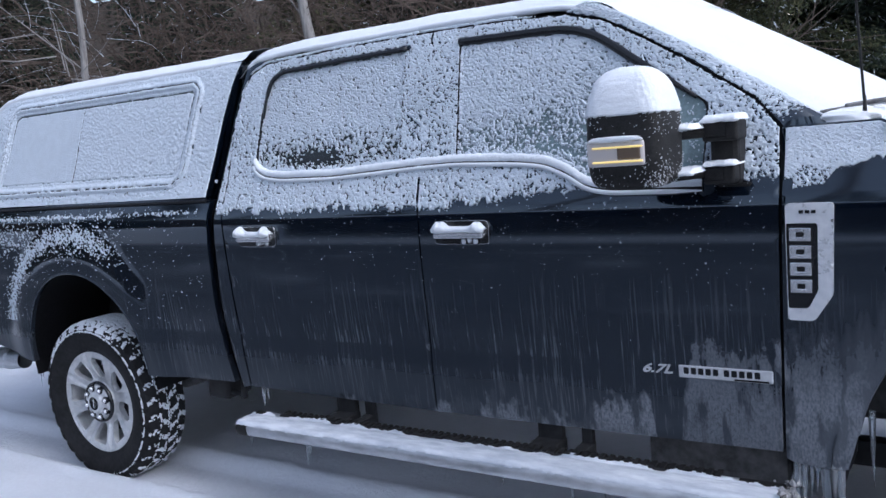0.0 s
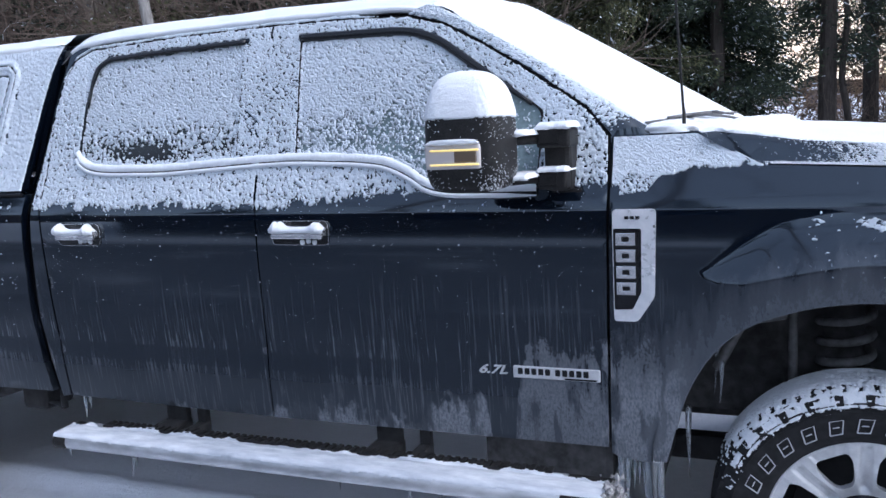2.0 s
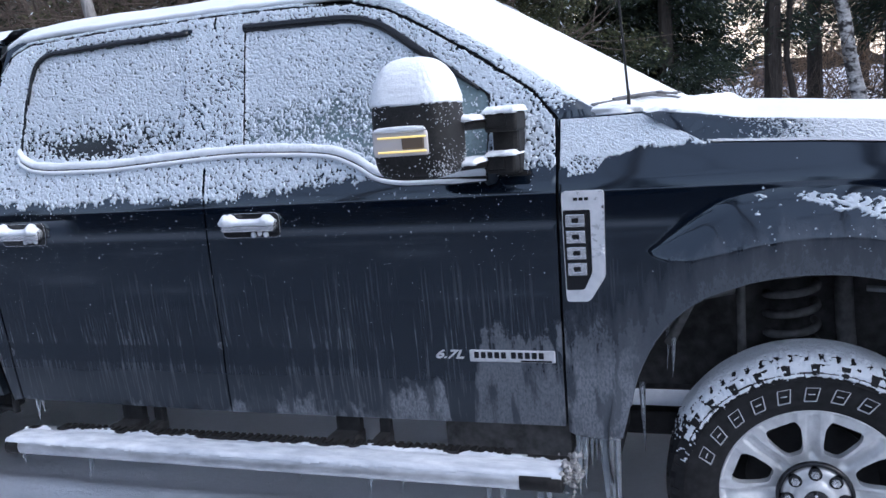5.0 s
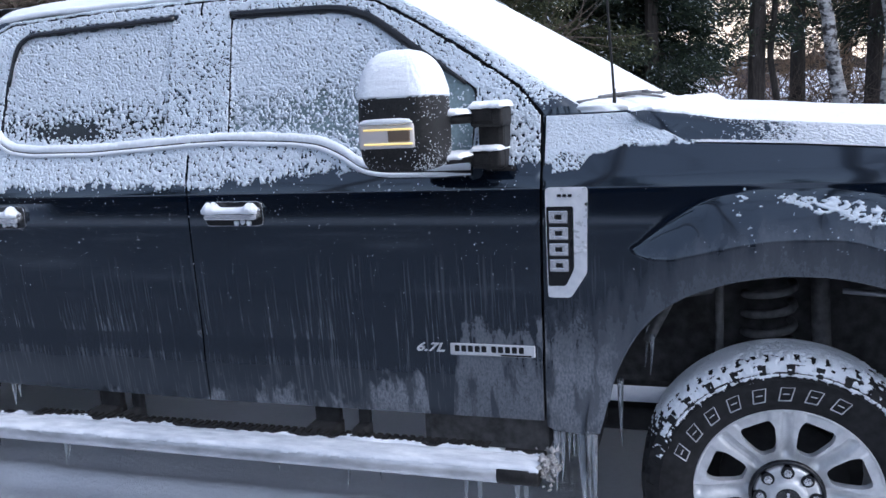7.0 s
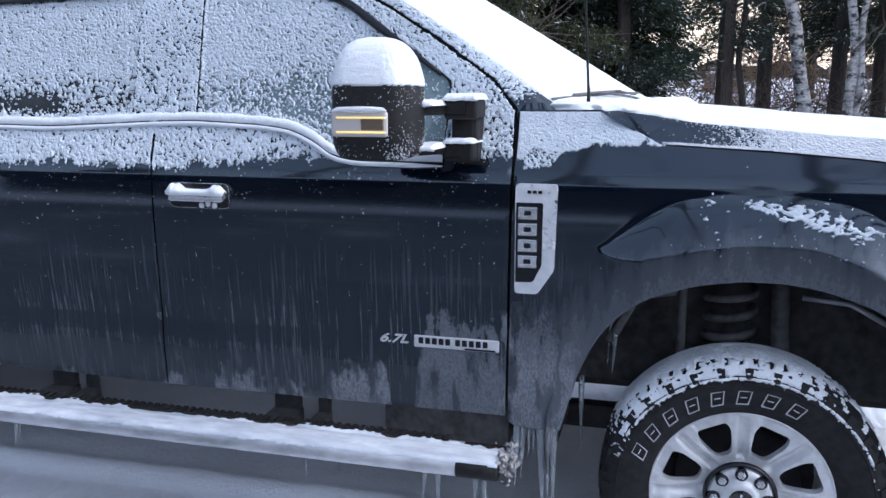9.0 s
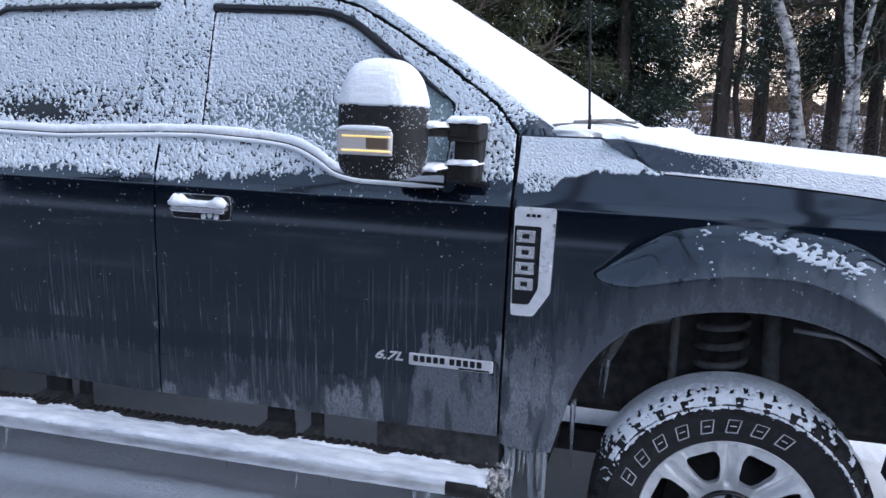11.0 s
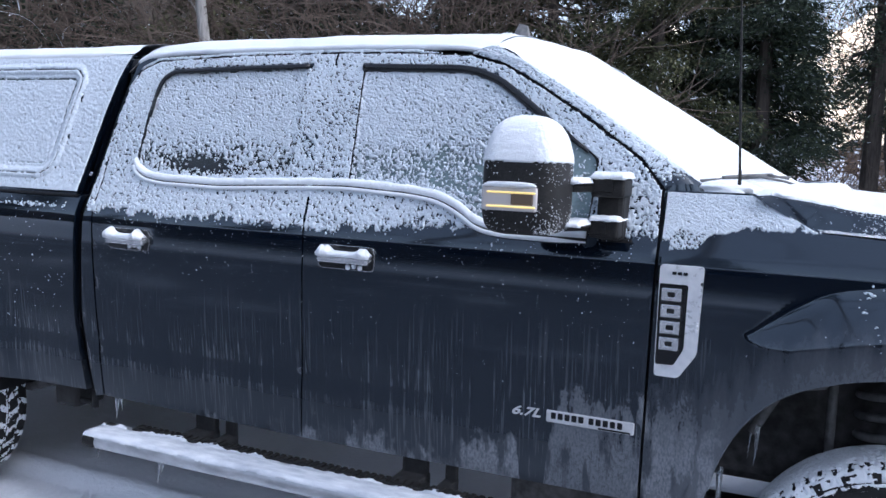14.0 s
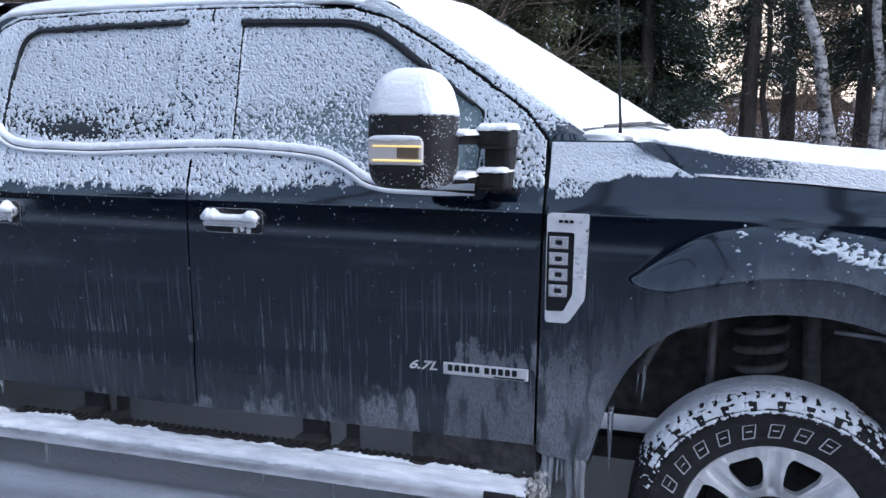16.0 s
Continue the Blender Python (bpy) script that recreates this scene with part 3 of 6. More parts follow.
gridsurf("roof", np.linspace(-2.935, -1.335, 44), edge_s, roof, PAINT, truck)

# windscreen and its posts
WS_T, WS_B = np.array((-1.27, .20, 2.0)), np.array((-.60, .115, 1.585))


def screen(u, s):
    """u from roof to cowl, s from the near post to the far one."""
    e = [WS_T[k] + (WS_B[k] - WS_T[k]) * u for k in range(3)]
    t = 1 - np.abs(2 * s - 1)**2.3
    x = e[0] + t * (0.10 + 0.18 * u)
    z = e[2] + t * (0.094 - 0.098 * u) + 0.002 * np.sin(np.pi * u)
    return x, e[1] + (W - 2 * e[1]) * s, z


gridsurf("windscreen", np.linspace(0, 1, 24), np.linspace(0.0, 1.0, 40), screen, GLASS, truck, "windscreen buried under snow")
post_line = [(-1.41, 2.033), (-1.28, 1.996), (-1.15, 1.926), (-.98, 1.821), (-.79, 1.691), (-.715, 1.605)]


def pillar(u, s):
    i = u * (len(post_line) - 1)
    x = np.interp(i, range(len(post_line)), [p[0] for p in post_line])
    z = np.interp(i, range(len(post_line)), [p[1] for p in post_line])
    x1 = np.interp(u, [0, 1], [-1.30, -.575])
    y1, z1 = np.interp(u, [0, 1], [.215, .13]), np.interp(u, [0, 1], [2.045, 1.595])
    y0 = side_y(z) + 0.002
    b = 0.018 * np.sin(np.pi * s)
    return x + (x1 - x) * s + b * 0.7, y0 + (y1 - y0) * s - b * 0.4, z + (z1 - z) * s + b


gridsurf("windscreen_post", np.linspace(0, 1, 26), np.linspace(0, 1, 7), pillar, PAINT, truck)
gridsurf("post_base", np.linspace(0, 1, 6), np.linspace(0, 1, 9), lambda u, s: (pillar(np.ones_like(s), s)[0] + .012 * u, pillar(np.ones_like(s), s)[1] - .002, pillar(np.ones_like(s), s)[2] + (1.588 - pillar(np.ones_like(s), s)[2]) * u), PAINT, truck)
gridsurf("windscreen_post", np.linspace(0, 1, 26), np.linspace(0, 1, 7), lambda u, s: (pillar(u, s)[0], W - pillar(u, s)[1], pillar(u, s)[2]), PAINT, truck)

bm = bmesh.new()
box(bm, (-.715, .066, 1.50), (-.45, .20, 1.597), .008, 2)
part("post_foot", bm, PAINT, truck)

def header(u, s):
    """Closes the roof's front edge to the windscreen's top."""
    a, b = np.array(roof(np.full(s.shape, -1.33), s)), np.array(screen(np.full(s.shape, .05), s))
    return a + (b - a) * u


gridsurf("roof_header", np.linspace(0, 1, 8), np.linspace(0, 1, 60), header, PAINT, truck)

# front wing with its arch, tail and shut line to the bonnet
arch_z = table([0, .07, .17, .21, .335, .427, .488, .518, .535], [1.128, 1.125, 1.109, 1.098, 1.043, .955, .851, .775, .70])
arc = [(.01 + .535 * math.sin(a), float(arch_z(abs(.535 * math.sin(a))))) for a in np.radians(np.linspace(-90, 90, 40))]
wing = ([(-.722, .60), (-.70, .588), (-.60, .578), (-.555, .585)] + [(-.54, .64)] + arc + [(.60, .62), (.92, .62), (.95, 1.38), (.60, 1.425), (.25, 1.463), (.02, 1.48), (-.29, 1.497), (-.45, 1.59),
        (-.70, 1.594), (-.706, 1.44)])
front_wing = panel("front_wing", wing, on_side, PAINT, truck, (), 0.0115, (0, 0.03, 0))
bm = bmesh.new()
tube(bm, [(x, float(skin(x, z)) + 0.004, z) for x, z in arc], 0.0045, 8)
part("arch_lip", bm, PAINT, front_wing, "", True)
bm = bmesh.new()
tube(bm, [(x, float(skin(x, z)) + 0.02, z) for x, z in [(-.722, .60), (-.66, .585), (-.60, .577), (-.556, .585), (-.54, .64), (-.535, .70)]], 0.009, 6)
part("wing_edge_seal", bm, RUBBER_TRIM, front_wing, "", True)


# bonnet
def bonnet(x, s):
    e = np.interp(x, [-.46, -.30, .02, .25, .6, .95], [1.592, 1.500, 1.484, 1.466, 1.430, 1.36])
    top = np.interp(x, [-.46, -.3, -.16, .03, .19, .4, .6, .95], [1.594, 1.582, 1.562, 1.548, 1.533, 1.518, 1.500, 1.42])
    t = np.minimum(s, 1 - s)
    y = np.interp(t, [0, .012, .05, .09, .5], [.040, .043, .057, .17, W / 2])
    z = np.interp(t, [0, .012, .05, .09, .25, .5], [0, .14, .90, 1.0, 1.06, 1.10]) * (top - e) + e + 0.012 * np.sin(np.pi * np.clip(t, 0, .5))
    y = np.where(s > .5, W - y, y)
    return x + 0.30 * np.sin(np.pi * s) * (x < -.2) * np.clip((-.2 - x) / .26, 0, 1), y, z


bon_s = np.r_[0, .006, .012, .02, .03, .04, .05, .06, .075, .09, np.linspace(.11, .89, 22), .91, .925, .94, .95, .96, .97, .98, .988, .994, 1]
bon_x = np.r_[np.linspace(-.46, -.28, 10), np.linspace(-.25, .95, 30)]
gridsurf("bonnet", bon_x, bon_s, bonnet, PAINT, truck, "black bonnet under snow")

# cowl, nose and floor close the front
bm = bmesh.new()
box(bm, (-.72, .16, 1.45), (-.42, W - .16, 1.565), 0.02)
part("cowl", bm, PLASTIC, truck)
bm = bmesh.new()
box(bm, (.86, .05, .62), (.97, W - .05, 1.36), 0.05, 3)
part("grille", bm, CHROME, truck, "chrome grille of the truck")
bm = bmesh.new()
box(bm, (.93, .02, .48), (1.08, W - .02, .76), 0.04, 3)
part("front_bumper", bm, CHROME, truck)
bm = bmesh.new()
box(bm, (-.70, .45, .62), (.86, W - .45, 1.42), 0.03)
part("engine_bay", bm, UNDER, truck)
# cab floor, lining, rear wall, seats
bm = bmesh.new()
box(bm, (-2.97, .10, .62), (-.72, W - .10, .80), 0.02)
# unseen underside, made pale to bounce light on to the ground below
part("cab_floor", bm, mottled("pale_bounce_floor", (.20, .20, .205), (.42, .42, .43), 18, .9), truck)
bm = bmesh.new()
box(bm, (-2.97, .20, .80), (-2.90, W - .20, 2.04), 0.02)
part("cab_rear_wall", bm, INSIDE, truck)
bm = bmesh.new()
box(bm, (-.86, .14, .80), (-.66, W - .14, 1.53), 0.03)
part("dashboard", bm, INSIDE, truck)
for sx in (-1.72, -2.62):
    for sy in (.28, 1.15):
        bm = bmesh.new()
        box(bm, (sx, sy, .80), (sx + .52, sy + .58, 1.08), 0.06, 3)
        box(bm, (sx - .14, sy + .02, 1.0), (sx + .04, sy + .56, 1.55), 0.06, 3)
        box(bm, (sx - .16, sy + .17, 1.58), (sx - .04, sy + .41, 1.76), 0.05, 3)
        part("seat", bm, INSIDE, truck, "", True)

# cargo bed side
bed_edge = [(float(cab_end(z)) - .048, z) for z in np.linspace(.64, 1.462, 10)]
arc_r = [(ARCH_R[0] + ARCH_R[2] * math.cos(a), ARCH_R[1] + ARCH_R[2] * math.sin(a)) for a in np.radians(np.linspace(-3, 183, 38))]
bed_outline = bed_edge + [(-5.45, 1.462), (-5.48, 1.40), (-5.47, .82), (-5.30, .74), (-4.90, .70), (-4.60, .64)] + arc_r[::-1] + [(-3.58, .632)]
bed = panel("cargo_bed_side", bed_outline, on_side, PAINT, truck, (), 0.028, (0, 0.03, 0))
bm = bmesh.new()
tube(bm, [(x, float(skin(x, z)) + 0.004, z) for x, z in arc_r], 0.007, 8)
part("arch_lip", bm, PAINT, bed, "", True)
bm = bmesh.new()
box(bm, (-5.44, .10, 1.17), (-3.09, .13, 1.45), 0.0)
box(bm, (-3.14, .06, .66), (-3.10, W - .06, 1.46), 0.0)
box(bm, (-5.44, .52, 1.00), (-3.10, W - .52, 1.06), 0.0)
box(bm, (-5.44, .50, .76), (-3.10, .53, 1.20), 0.0)
box(bm, (-5.44, .10, 1.17), (-3.10, .53, 1.20), 0.0)
part("cargo_bed_floor", bm, BRACKET, truck)
bm = bmesh.new()
box(bm, (-5.48, .04, .80), (-5.42, W - .04, 1.46), 0.015)
part("tailgate", bm, PAINT, truck)

# far side: plain mirrored skins
for nm in ("door", "door.001", "front_wing", "cargo_bed_side", "rear_corner_post", "cab_frame"):
    src = bpy.data.objects[nm]
    me = src.data.copy()
    me.transform(Matrix.Translation((0, W, 0)) @ Matrix.Diagonal((1, -1, 1, 1)))
    me.flip_normals()
    hang(new(nm.split(".")[0], me), truck)
for win in (REAR_WIN, FRONT_WIN):
    panel("far_window_pane", win, lambda x, z: (x, W - skin(x, z) - 0.012, z), GLASS, truck, (), 0.10, (0, -0.005, 0))

# shut line between cab and bed: a black sheet stands for the recess's shade
bm = bmesh.new()
zs = np.linspace(.62, 2.06, 18)
for z0, z1 in zip(zs, zs[1:]):
    vs = []
    for z, d in ((z0, 0), (z0, 1), (z1, 1), (z1, 0)):
        vs.append(bm.verts.new((float(cab_end(z)) - (.060 if d else -.012), float(side_y(z)) + .05, z)))
    bm.faces.new(vs)
part("cab_gap_shade", bm, RUBBER_TRIM, truck, "black sheet for the shade in the gap between cab and bed")

# handles
def handle(x0, x1, z, door):
    y = float(skin((x0 + x1) / 2, z))
    bm = bmesh.new()
    outline = rounded([(x0 - .008, z - .043), (x1 + .008, z - .043), (x1 + .008, z + .040), (x0 - .008, z + .040)], .02)
    vs = [bm.verts.new((u, float(skin(u, v)) - .0015, v)) for u, v in outline]
    bm.faces.new(vs)
    part("handle_recess", bm, BADGE_BLACK, door, "dark recessed handle cup")
    bm = bmesh.new()
    tube(bm, [(u, float(skin(u, v)) - .003, v) for u, v in outline + outline[:1]], 0.0009, 6)
    part("handle_bezel", bm, CHROME, door, "", True)
    bm = bmesh.new()
    box(bm, (x0 + .004, y - .036, z - .020), (x1 - .002, y - .014, z + .017), 0.009, 3)
    box(bm, (x0 + .006, y - .022, z - .012), (x0 + .040, y + .004, z + .018), 0.006, 2)
    box(bm, (x1 - .040, y - .022, z - .012), (x1 - .002, y + .004, z + .018), 0.006, 2)
    part("door_handle", bm, CHROME, door, "chrome door handle capped with snow", True)


handle(-1.875, -1.668, 1.312, doors["front"])
handle(-2.862, -2.668, 1.306, doors["rear"])

# rain guards over the windows
for nm, line in (("rear", [(-2.775, 1.80), (-2.765, 1.90), (-2.742, 1.962), (-2.69, 1.988), (-2.36, 1.998), (-2.055, 2.003)]),
                 ("front", [(-1.825, 1.996), (-1.45, 1.987), (-1.38, 1.978), (-1.29, 1.945), (-1.18, 1.866), (-1.03, 1.762), (-.96, 1.713)])):
    bm = bmesh.new()
    pts = resample(rounded(line, .04, False), .03, False)
    n = len(pts)
    tube(bm, [(x, float(skin(x, z)) - 0.006, z - .008) for x, z in pts], lambda t: 0.013 * (0.5 + 0.5 * min(1, t * 6)) if nm == "rear" else 0.013 * (0.45 + 0.55 * min(1, (1 - t) * 4)), 8, (0.7, 1.1))
    part("rain_guard", bm, BADGE_BLACK, doors[nm], "dark smoked rain guard over the window", True)

# moulding under the windows
for nm, line in (("rear", SILL[:7]), ("front", SILL[6:])):
    bm = bmesh.new()
    pts = resample(rounded(line, .05, False), .03, False)
    if nm == "rear":
        pts = [p for p in pts if p[0] < -1.966]
    else:
        pts = [p for p in pts if p[0] > -1.952]
    tube(bm, [(x, float(skin(x, z)) - 0.004, z) for x, z in pts], 0.0095, 8, (0.8, 1.0))
    part("sill_moulding", bm, RUBBER_TRIM, doors[nm], "black moulding under the window", True)

# tow mirror
mirror = hang(new("tow_mirror"), truck)
tagged(mirror, "large black towing mirror with snow cap and amber lamp")


def mirror_shape(u, v):
    """Squarish below, domed above."""
    def sp(t, p):
        return np.sign(t) * np.abs(t)**p
    pv = np.where(v > 0, .30 + .42 * step01(.0, .9, v), .36)
    c = sp(np.cos(v), pv)
    return (-1.035 + .110 * c * sp(np.cos(u), .45), -.285 + .122 * c * sp(np.sin(u), .45), 1.600 + np.where(v > 0, .178, .137) * sp(np.sin(v), np.where(v > 0, .86, .40)))


gridsurf("mirror_head", np.linspace(-np.pi, np.pi, 61), np.linspace(-np.pi / 2, np.pi / 2, 41), mirror_shape, PLASTIC, mirror)
for z0, z1, x1, l0, l1 in ((1.570, 1.628, -.803, 1.582, 1.612), (1.448, 1.502, -.814, 1.468, 1.490)):
    bm = bmesh.new()
    tube(bm, [(-.975, -.22, (l0 + l1) / 2), (-.885, -.05, (l0 + l1) / 2)], (l1 - l0) / 2, 12, (1.3, 1))
    box(bm, (-.902, -.10, z0), (x1, .03, z1), .011, 3)
    box(bm, (-.910, -.094, z0 + .012), (-.895, .02, z1 - .008), .006, 2)
    part("mirror_arm", bm, PLASTIC, mirror, "", True)
    bm = bmesh.new()
    box(bm, (-.896, -.104, z0 + .014), (x1 - .032, -.096, z1 - .006), .004, 2)
    part("arm_cover", bm, PLASTIC, mirror, "square cover on the mirror arm")
    bm = bmesh.new()
    tube(bm, [(-.898, -.1015, z0 + .011), (x1 - .030, -.1015, z0 + .011), (x1 - .030, -.1015, z1 - .004)], .0016, 5)
    part("cover_joint", bm, RUBBER_TRIM, mirror)
bm = bmesh.new()
box(bm, (-.893, -.050, 1.44), (-.812, .06, 1.60), .016, 2)
box(bm, (-.885, .0, 1.430), (-.790, .06, 1.444), .006, 2)
part("mirror_base", bm, PLASTIC, mirror)
LX0, LX1, LZ0, LZ1, LY = -1.128, -.970, 1.530, 1.598, -.405
bm = bmesh.new()
box(bm, (LX0, LY - .006, LZ0), (LX1, LY + .05, LZ1), .010, 3)
part("mirror_lamp", bm, LAMP_CLEAR, mirror, "clear marker lamp with lit amber strips", True)
bm = bmesh.new()
box(bm, (-1.043, LY - .009, LZ0 + .018), (LX1 - .010, LY + .02, LZ1 - .018), .003, 1)
part("lamp_reflector", bm, LAMP_DARK, mirror)
for z0 in (LZ0 + .010, LZ1 - .020):
    bm = bmesh.new()
    box(bm, (LX0 + .016, LY - .010, z0), (LX1 - .004, LY + .02, z0 + .0055), .002, 1)
    part("lamp_strip", bm, AMBER, mirror, "lit amber strip")

# badge on the wing: chrome frame, black field, silver blocks
badge = hang(new("wing_badge"), truck)
tagged(badge, "chrome framed black badge with silver block marks")
BX0, BX1, BZ0, BZ1 = -.697, -.572, 1.043, 1.380


def on_badge(off):
    return lambda x, z: (x, side_y(1.2) + (side_y(z) - side_y(1.2)) * .7 - .010 - off, z)


out = rounded([(BX0, BZ0), (BX0 + .070, BZ0), (BX1 - .006, BZ0 + .075), (BX1, BZ1), (BX0, BZ1)], .012)
inn = rounded([(BX0 - .0, BZ0 + .034), (BX0 + .055, BZ0 + .036), (BX1 - .043, BZ0 + .090), (BX1 - .041, BZ1 - .056), (BX0, BZ1 - .056)], .008)
inn = [(max(x, BX0 + .0012), z) for x, z in inn]
panel("badge_frame", out, on_badge(.008), SATIN, badge, [inn], .012, (0, .02, 0))
panel("badge_field", inn, on_badge(.001), BADGE_BLACK, badge, (), .03, (0, .01, 0))
for k in range(4):
    zc = BZ1 - .088 - k * .0495
    bm = bmesh.new()
    y = float(on_badge(.006)(-.65, zc)[1])
    x0, x1 = BX0 + .009, BX0 + .066
    for lo, hi in (((x0, zc - .019), (x1, zc - .007)), ((x0, zc + .007), (x1, zc + .019)), ((x0, zc - .010), (x0 + .018, zc + .010)), ((x1 - .018, zc - .010), (x1, zc + .010))):
        box(bm, (lo[0], y - .004, lo[1]), (hi[0], y + .008, hi[1]), .0022, 2)
    part("badge_block", bm, CHROME, badge, "silver block mark")
for k in range(3):
    bm = bmesh.new()
    y = float(on_badge(.009)(-.65, 1.36)[1])
    box(bm, (BX0 + .036 + k * .016, y - .002, 1.352), (BX0 + .048 + k * .016, y + .004, 1.361), .001, 1)
    part("badge_small_block", bm, BADGE_BLACK, badge, "small dark block mark")

# door badge: displacement figure, silver plate with dark blocks
door_badge = hang(new("door_badge"), truck)
tagged(door_badge, "silver plate badge with dark block marks on the door")
PX0, PX1, PZ0, PZ1 = -1.030, -.749, .836, .876
bm = bmesh.new()
py = float(skin(-.9, .856))
box(bm, (PX0, py - .006, PZ0), (PX1, py + .012, PZ1), .003, 1)
part("badge_plate", bm, SILVER, door_badge, "silver plate")
xb = PX0 + .016
for k in range(11):
    if k != 5:
        bm = bmesh.new()
        box(bm, (xb, py - .0085, PZ0 + .013), (xb + .0165, py + .0, PZ1 - .006), .002, 1)
        box(bm, (xb + .004, py - .0086, PZ0 + .019), (xb + .012, py - .006, PZ0 + .023), .0, 1)
        part("plate_block", bm, BADGE_BLACK, door_badge, "dark block mark")
        xb += .0225
    else:
        xb += .010
bm = bmesh.new()
box(bm, (-.86, py - .0082, PZ0 + .003), (-.76, py, PZ0 + .008), .0, 1)
part("plate_small_bar", bm, BADGE_BLACK, door_badge)
cu = bpy.data.curves.new("engine_size", 'FONT')
cu.body, cu.size, cu.extrude, cu.shear, cu.offset = "6.7L", .050, .003, .35, .001
cu.materials.append(SILVER)
font_ob = new("engine_size", cu)
me = bpy.data.meshes.new_from_object(font_ob)
bpy.data.objects.remove(font_ob)
me.transform(Matrix.Translation((-1.150, py - .003, .846)) @ Euler((radians(90), 0, 0)).to_matrix().to_4x4() @ Matrix.Diagonal((1.15, .8, 1, 1)))
if not me.materials:
    me.materials.append(SILVER)
tagged(hang(new("engine_size", me), door_badge), "silver slanted figure 6.7L")

# ---- wheels ----
R_TYRE, R_RIM = 0.430, 0.262


def wheel(cx, cy, cz, flip, turn, full, marked=True):
    w = hang(new("wheel"), truck)
    tagged(w, "alloy wheel with snowy all-terrain tyre")
    c, sg = (cx, cy, cz), (-1 if flip else 1)
    prof = [(.262, .022), (.272, .008), (.285, .004), (.30, -.004), (.315, -.010), (.36, -.018), (.385, -.016), (.400, -.006), (.412, .010), (.420, .030), (.420, .195), (.412, .212), (.36, .245), (.272, .225), (.262, .215)]
    lathe("tyre", [(r, y * sg) for r, y in prof], c, TYRE, w, 96)
    # tread blocks, in rows across
    bm = bmesh.new()
    n = 32
    for k in range(n):
        for row, (y0, y1, off, lean) in enumerate(((-.004, .048, 0, .25), (.056, .100, .5, -.35), (.116, .160, .1, .35), (.168, .222, .6, -.25))):
            a0 = 2 * math.pi * (k + off) / n
            da = 2 * math.pi / n * (.36 if row in (0, 3) else .34)
            quad = []
            for rr in ((R_TYRE - .012), R_TYRE):
                for (a, y) in ((a0 - da, y0), (a0 + da, y0), (a0 + da, y1), (a0 - da, y1)):
                    aa = a + lean * (y - (y0 + y1) / 2) / R_TYRE * 1.6
                    drop = .016 if (row == 0 and y == y0) or (row == 3 and y == y1) else 0
                    quad.append(bm.verts.new((cx + (rr - drop) * math.cos(aa), cy + y * sg, cz + (rr - drop) * math.sin(aa))))
            for f in ((4, 5, 6, 7), (0, 1, 5, 4), (1, 2, 6, 5), (2, 3, 7, 6), (3, 0, 4, 7)):
                bm.faces.new([quad[i] for i in f])
        # shoulder lugs down the sidewall
        a0 = 2 * math.pi * k / n
        vs = []
        for a, r, y in ((-.030, .410, .004), (.030, .410, .004), (.022, .386, -.016), (-.022, .386, -.016), (-.030, .414, -.006), (.030, .414, -.006), (.022, .386, -.021), (-.022, .386, -.021)):
            vs.append(bm.verts.new((cx + r * math.cos(a0 + a), cy + y * sg, cz + r * math.sin(a0 + a))))
        for f in ((4, 5, 6, 7), (0, 1, 5, 4), (1, 2, 6, 5), (2, 3, 7, 6), (3, 0, 4, 7)):
            bm.faces.new([vs[i] for i in f])
    part("tread", bm, TYRE, w, "blocky tread packed with snow")
    if full:
        bm = bmesh.new()
        ring = [(cx + .372 * math.cos(a), cy - .0185 * sg, cz + .372 * math.sin(a)) for a in np.linspace(0, 2 * math.pi, 73)]
        tube(bm, ring, .0022, 5, caps=False)
        part("sidewall_rib", bm, TYRE, w, "", True)
        # outlined white blocks where the maker's lettering runs
        for k in range(8 * marked):
            a0 = radians(158 - k * 13.2)
            bm = bmesh.new()
            ht, wd = .020, .0175
            pts = []
            for u, v in ((-wd, -ht), (wd, -ht), (wd, ht), (-wd, ht), (-wd, -ht)):
                u += v * .25
                r = .327 + v
                a = a0 - u / .327
                pts.append((cx + r * math.cos(a), cy - .0145 * sg, cz + r * math.sin(a)))
            tube(bm, pts, .0022, 5)
            tube(bm, [(cx + .327 * math.cos(a0 + .028), cy - .0145 * sg, cz + .327 * math.sin(a0 + .028)), (cx + .327 * math.cos(a0 - .028), cy - .0145 * sg, cz + .327 * math.sin(a0 - .028))], .0018, 5)
            part("sidewall_mark", bm, WHITE_MARK, w, "white outlined block mark on the sidewall", True)
    # rim: lip, barrel, face with eight windows, bolts, cap
    lip = [(.262, .030), (.272, .016), (.270, .007), (.266, .006), (.262, .012), (.250, .030), (.244, .12), (.240, .20)]
    lathe("rim_lip", [(r, y * sg) for r, y in lip], c, ALLOY, w, 96)
    holes = []
    for k in range(8):
        a = 2 * math.pi * (k + .5) / 8 + turn
        pts = []
        for r, half in ((.128, .15), (.152, .215), (.212, .240), (.240, .195)):
            pts.append((r, half))
        poly = [(r * math.cos(a + h), r * math.sin(a + h)) for r, h in pts] + [(r * math.cos(a - h), r * math.sin(a - h)) for r, h in pts[::-1]]
        holes.append(rounded(poly, .012, True, 3))
    circle = [(.2655 * math.cos(a), .2655 * math.sin(a)) for a in np.linspace(0, 2 * math.pi, 80, endpoint=False)]

    def face(u, v):
        r, th = np.hypot(u, v), np.arctan2(v, u) - turn
        k = np.mod(th * 8 / (2 * np.pi) + .5, 1) - .5
        width = np.abs(k) * 2 * np.pi / 8 * r
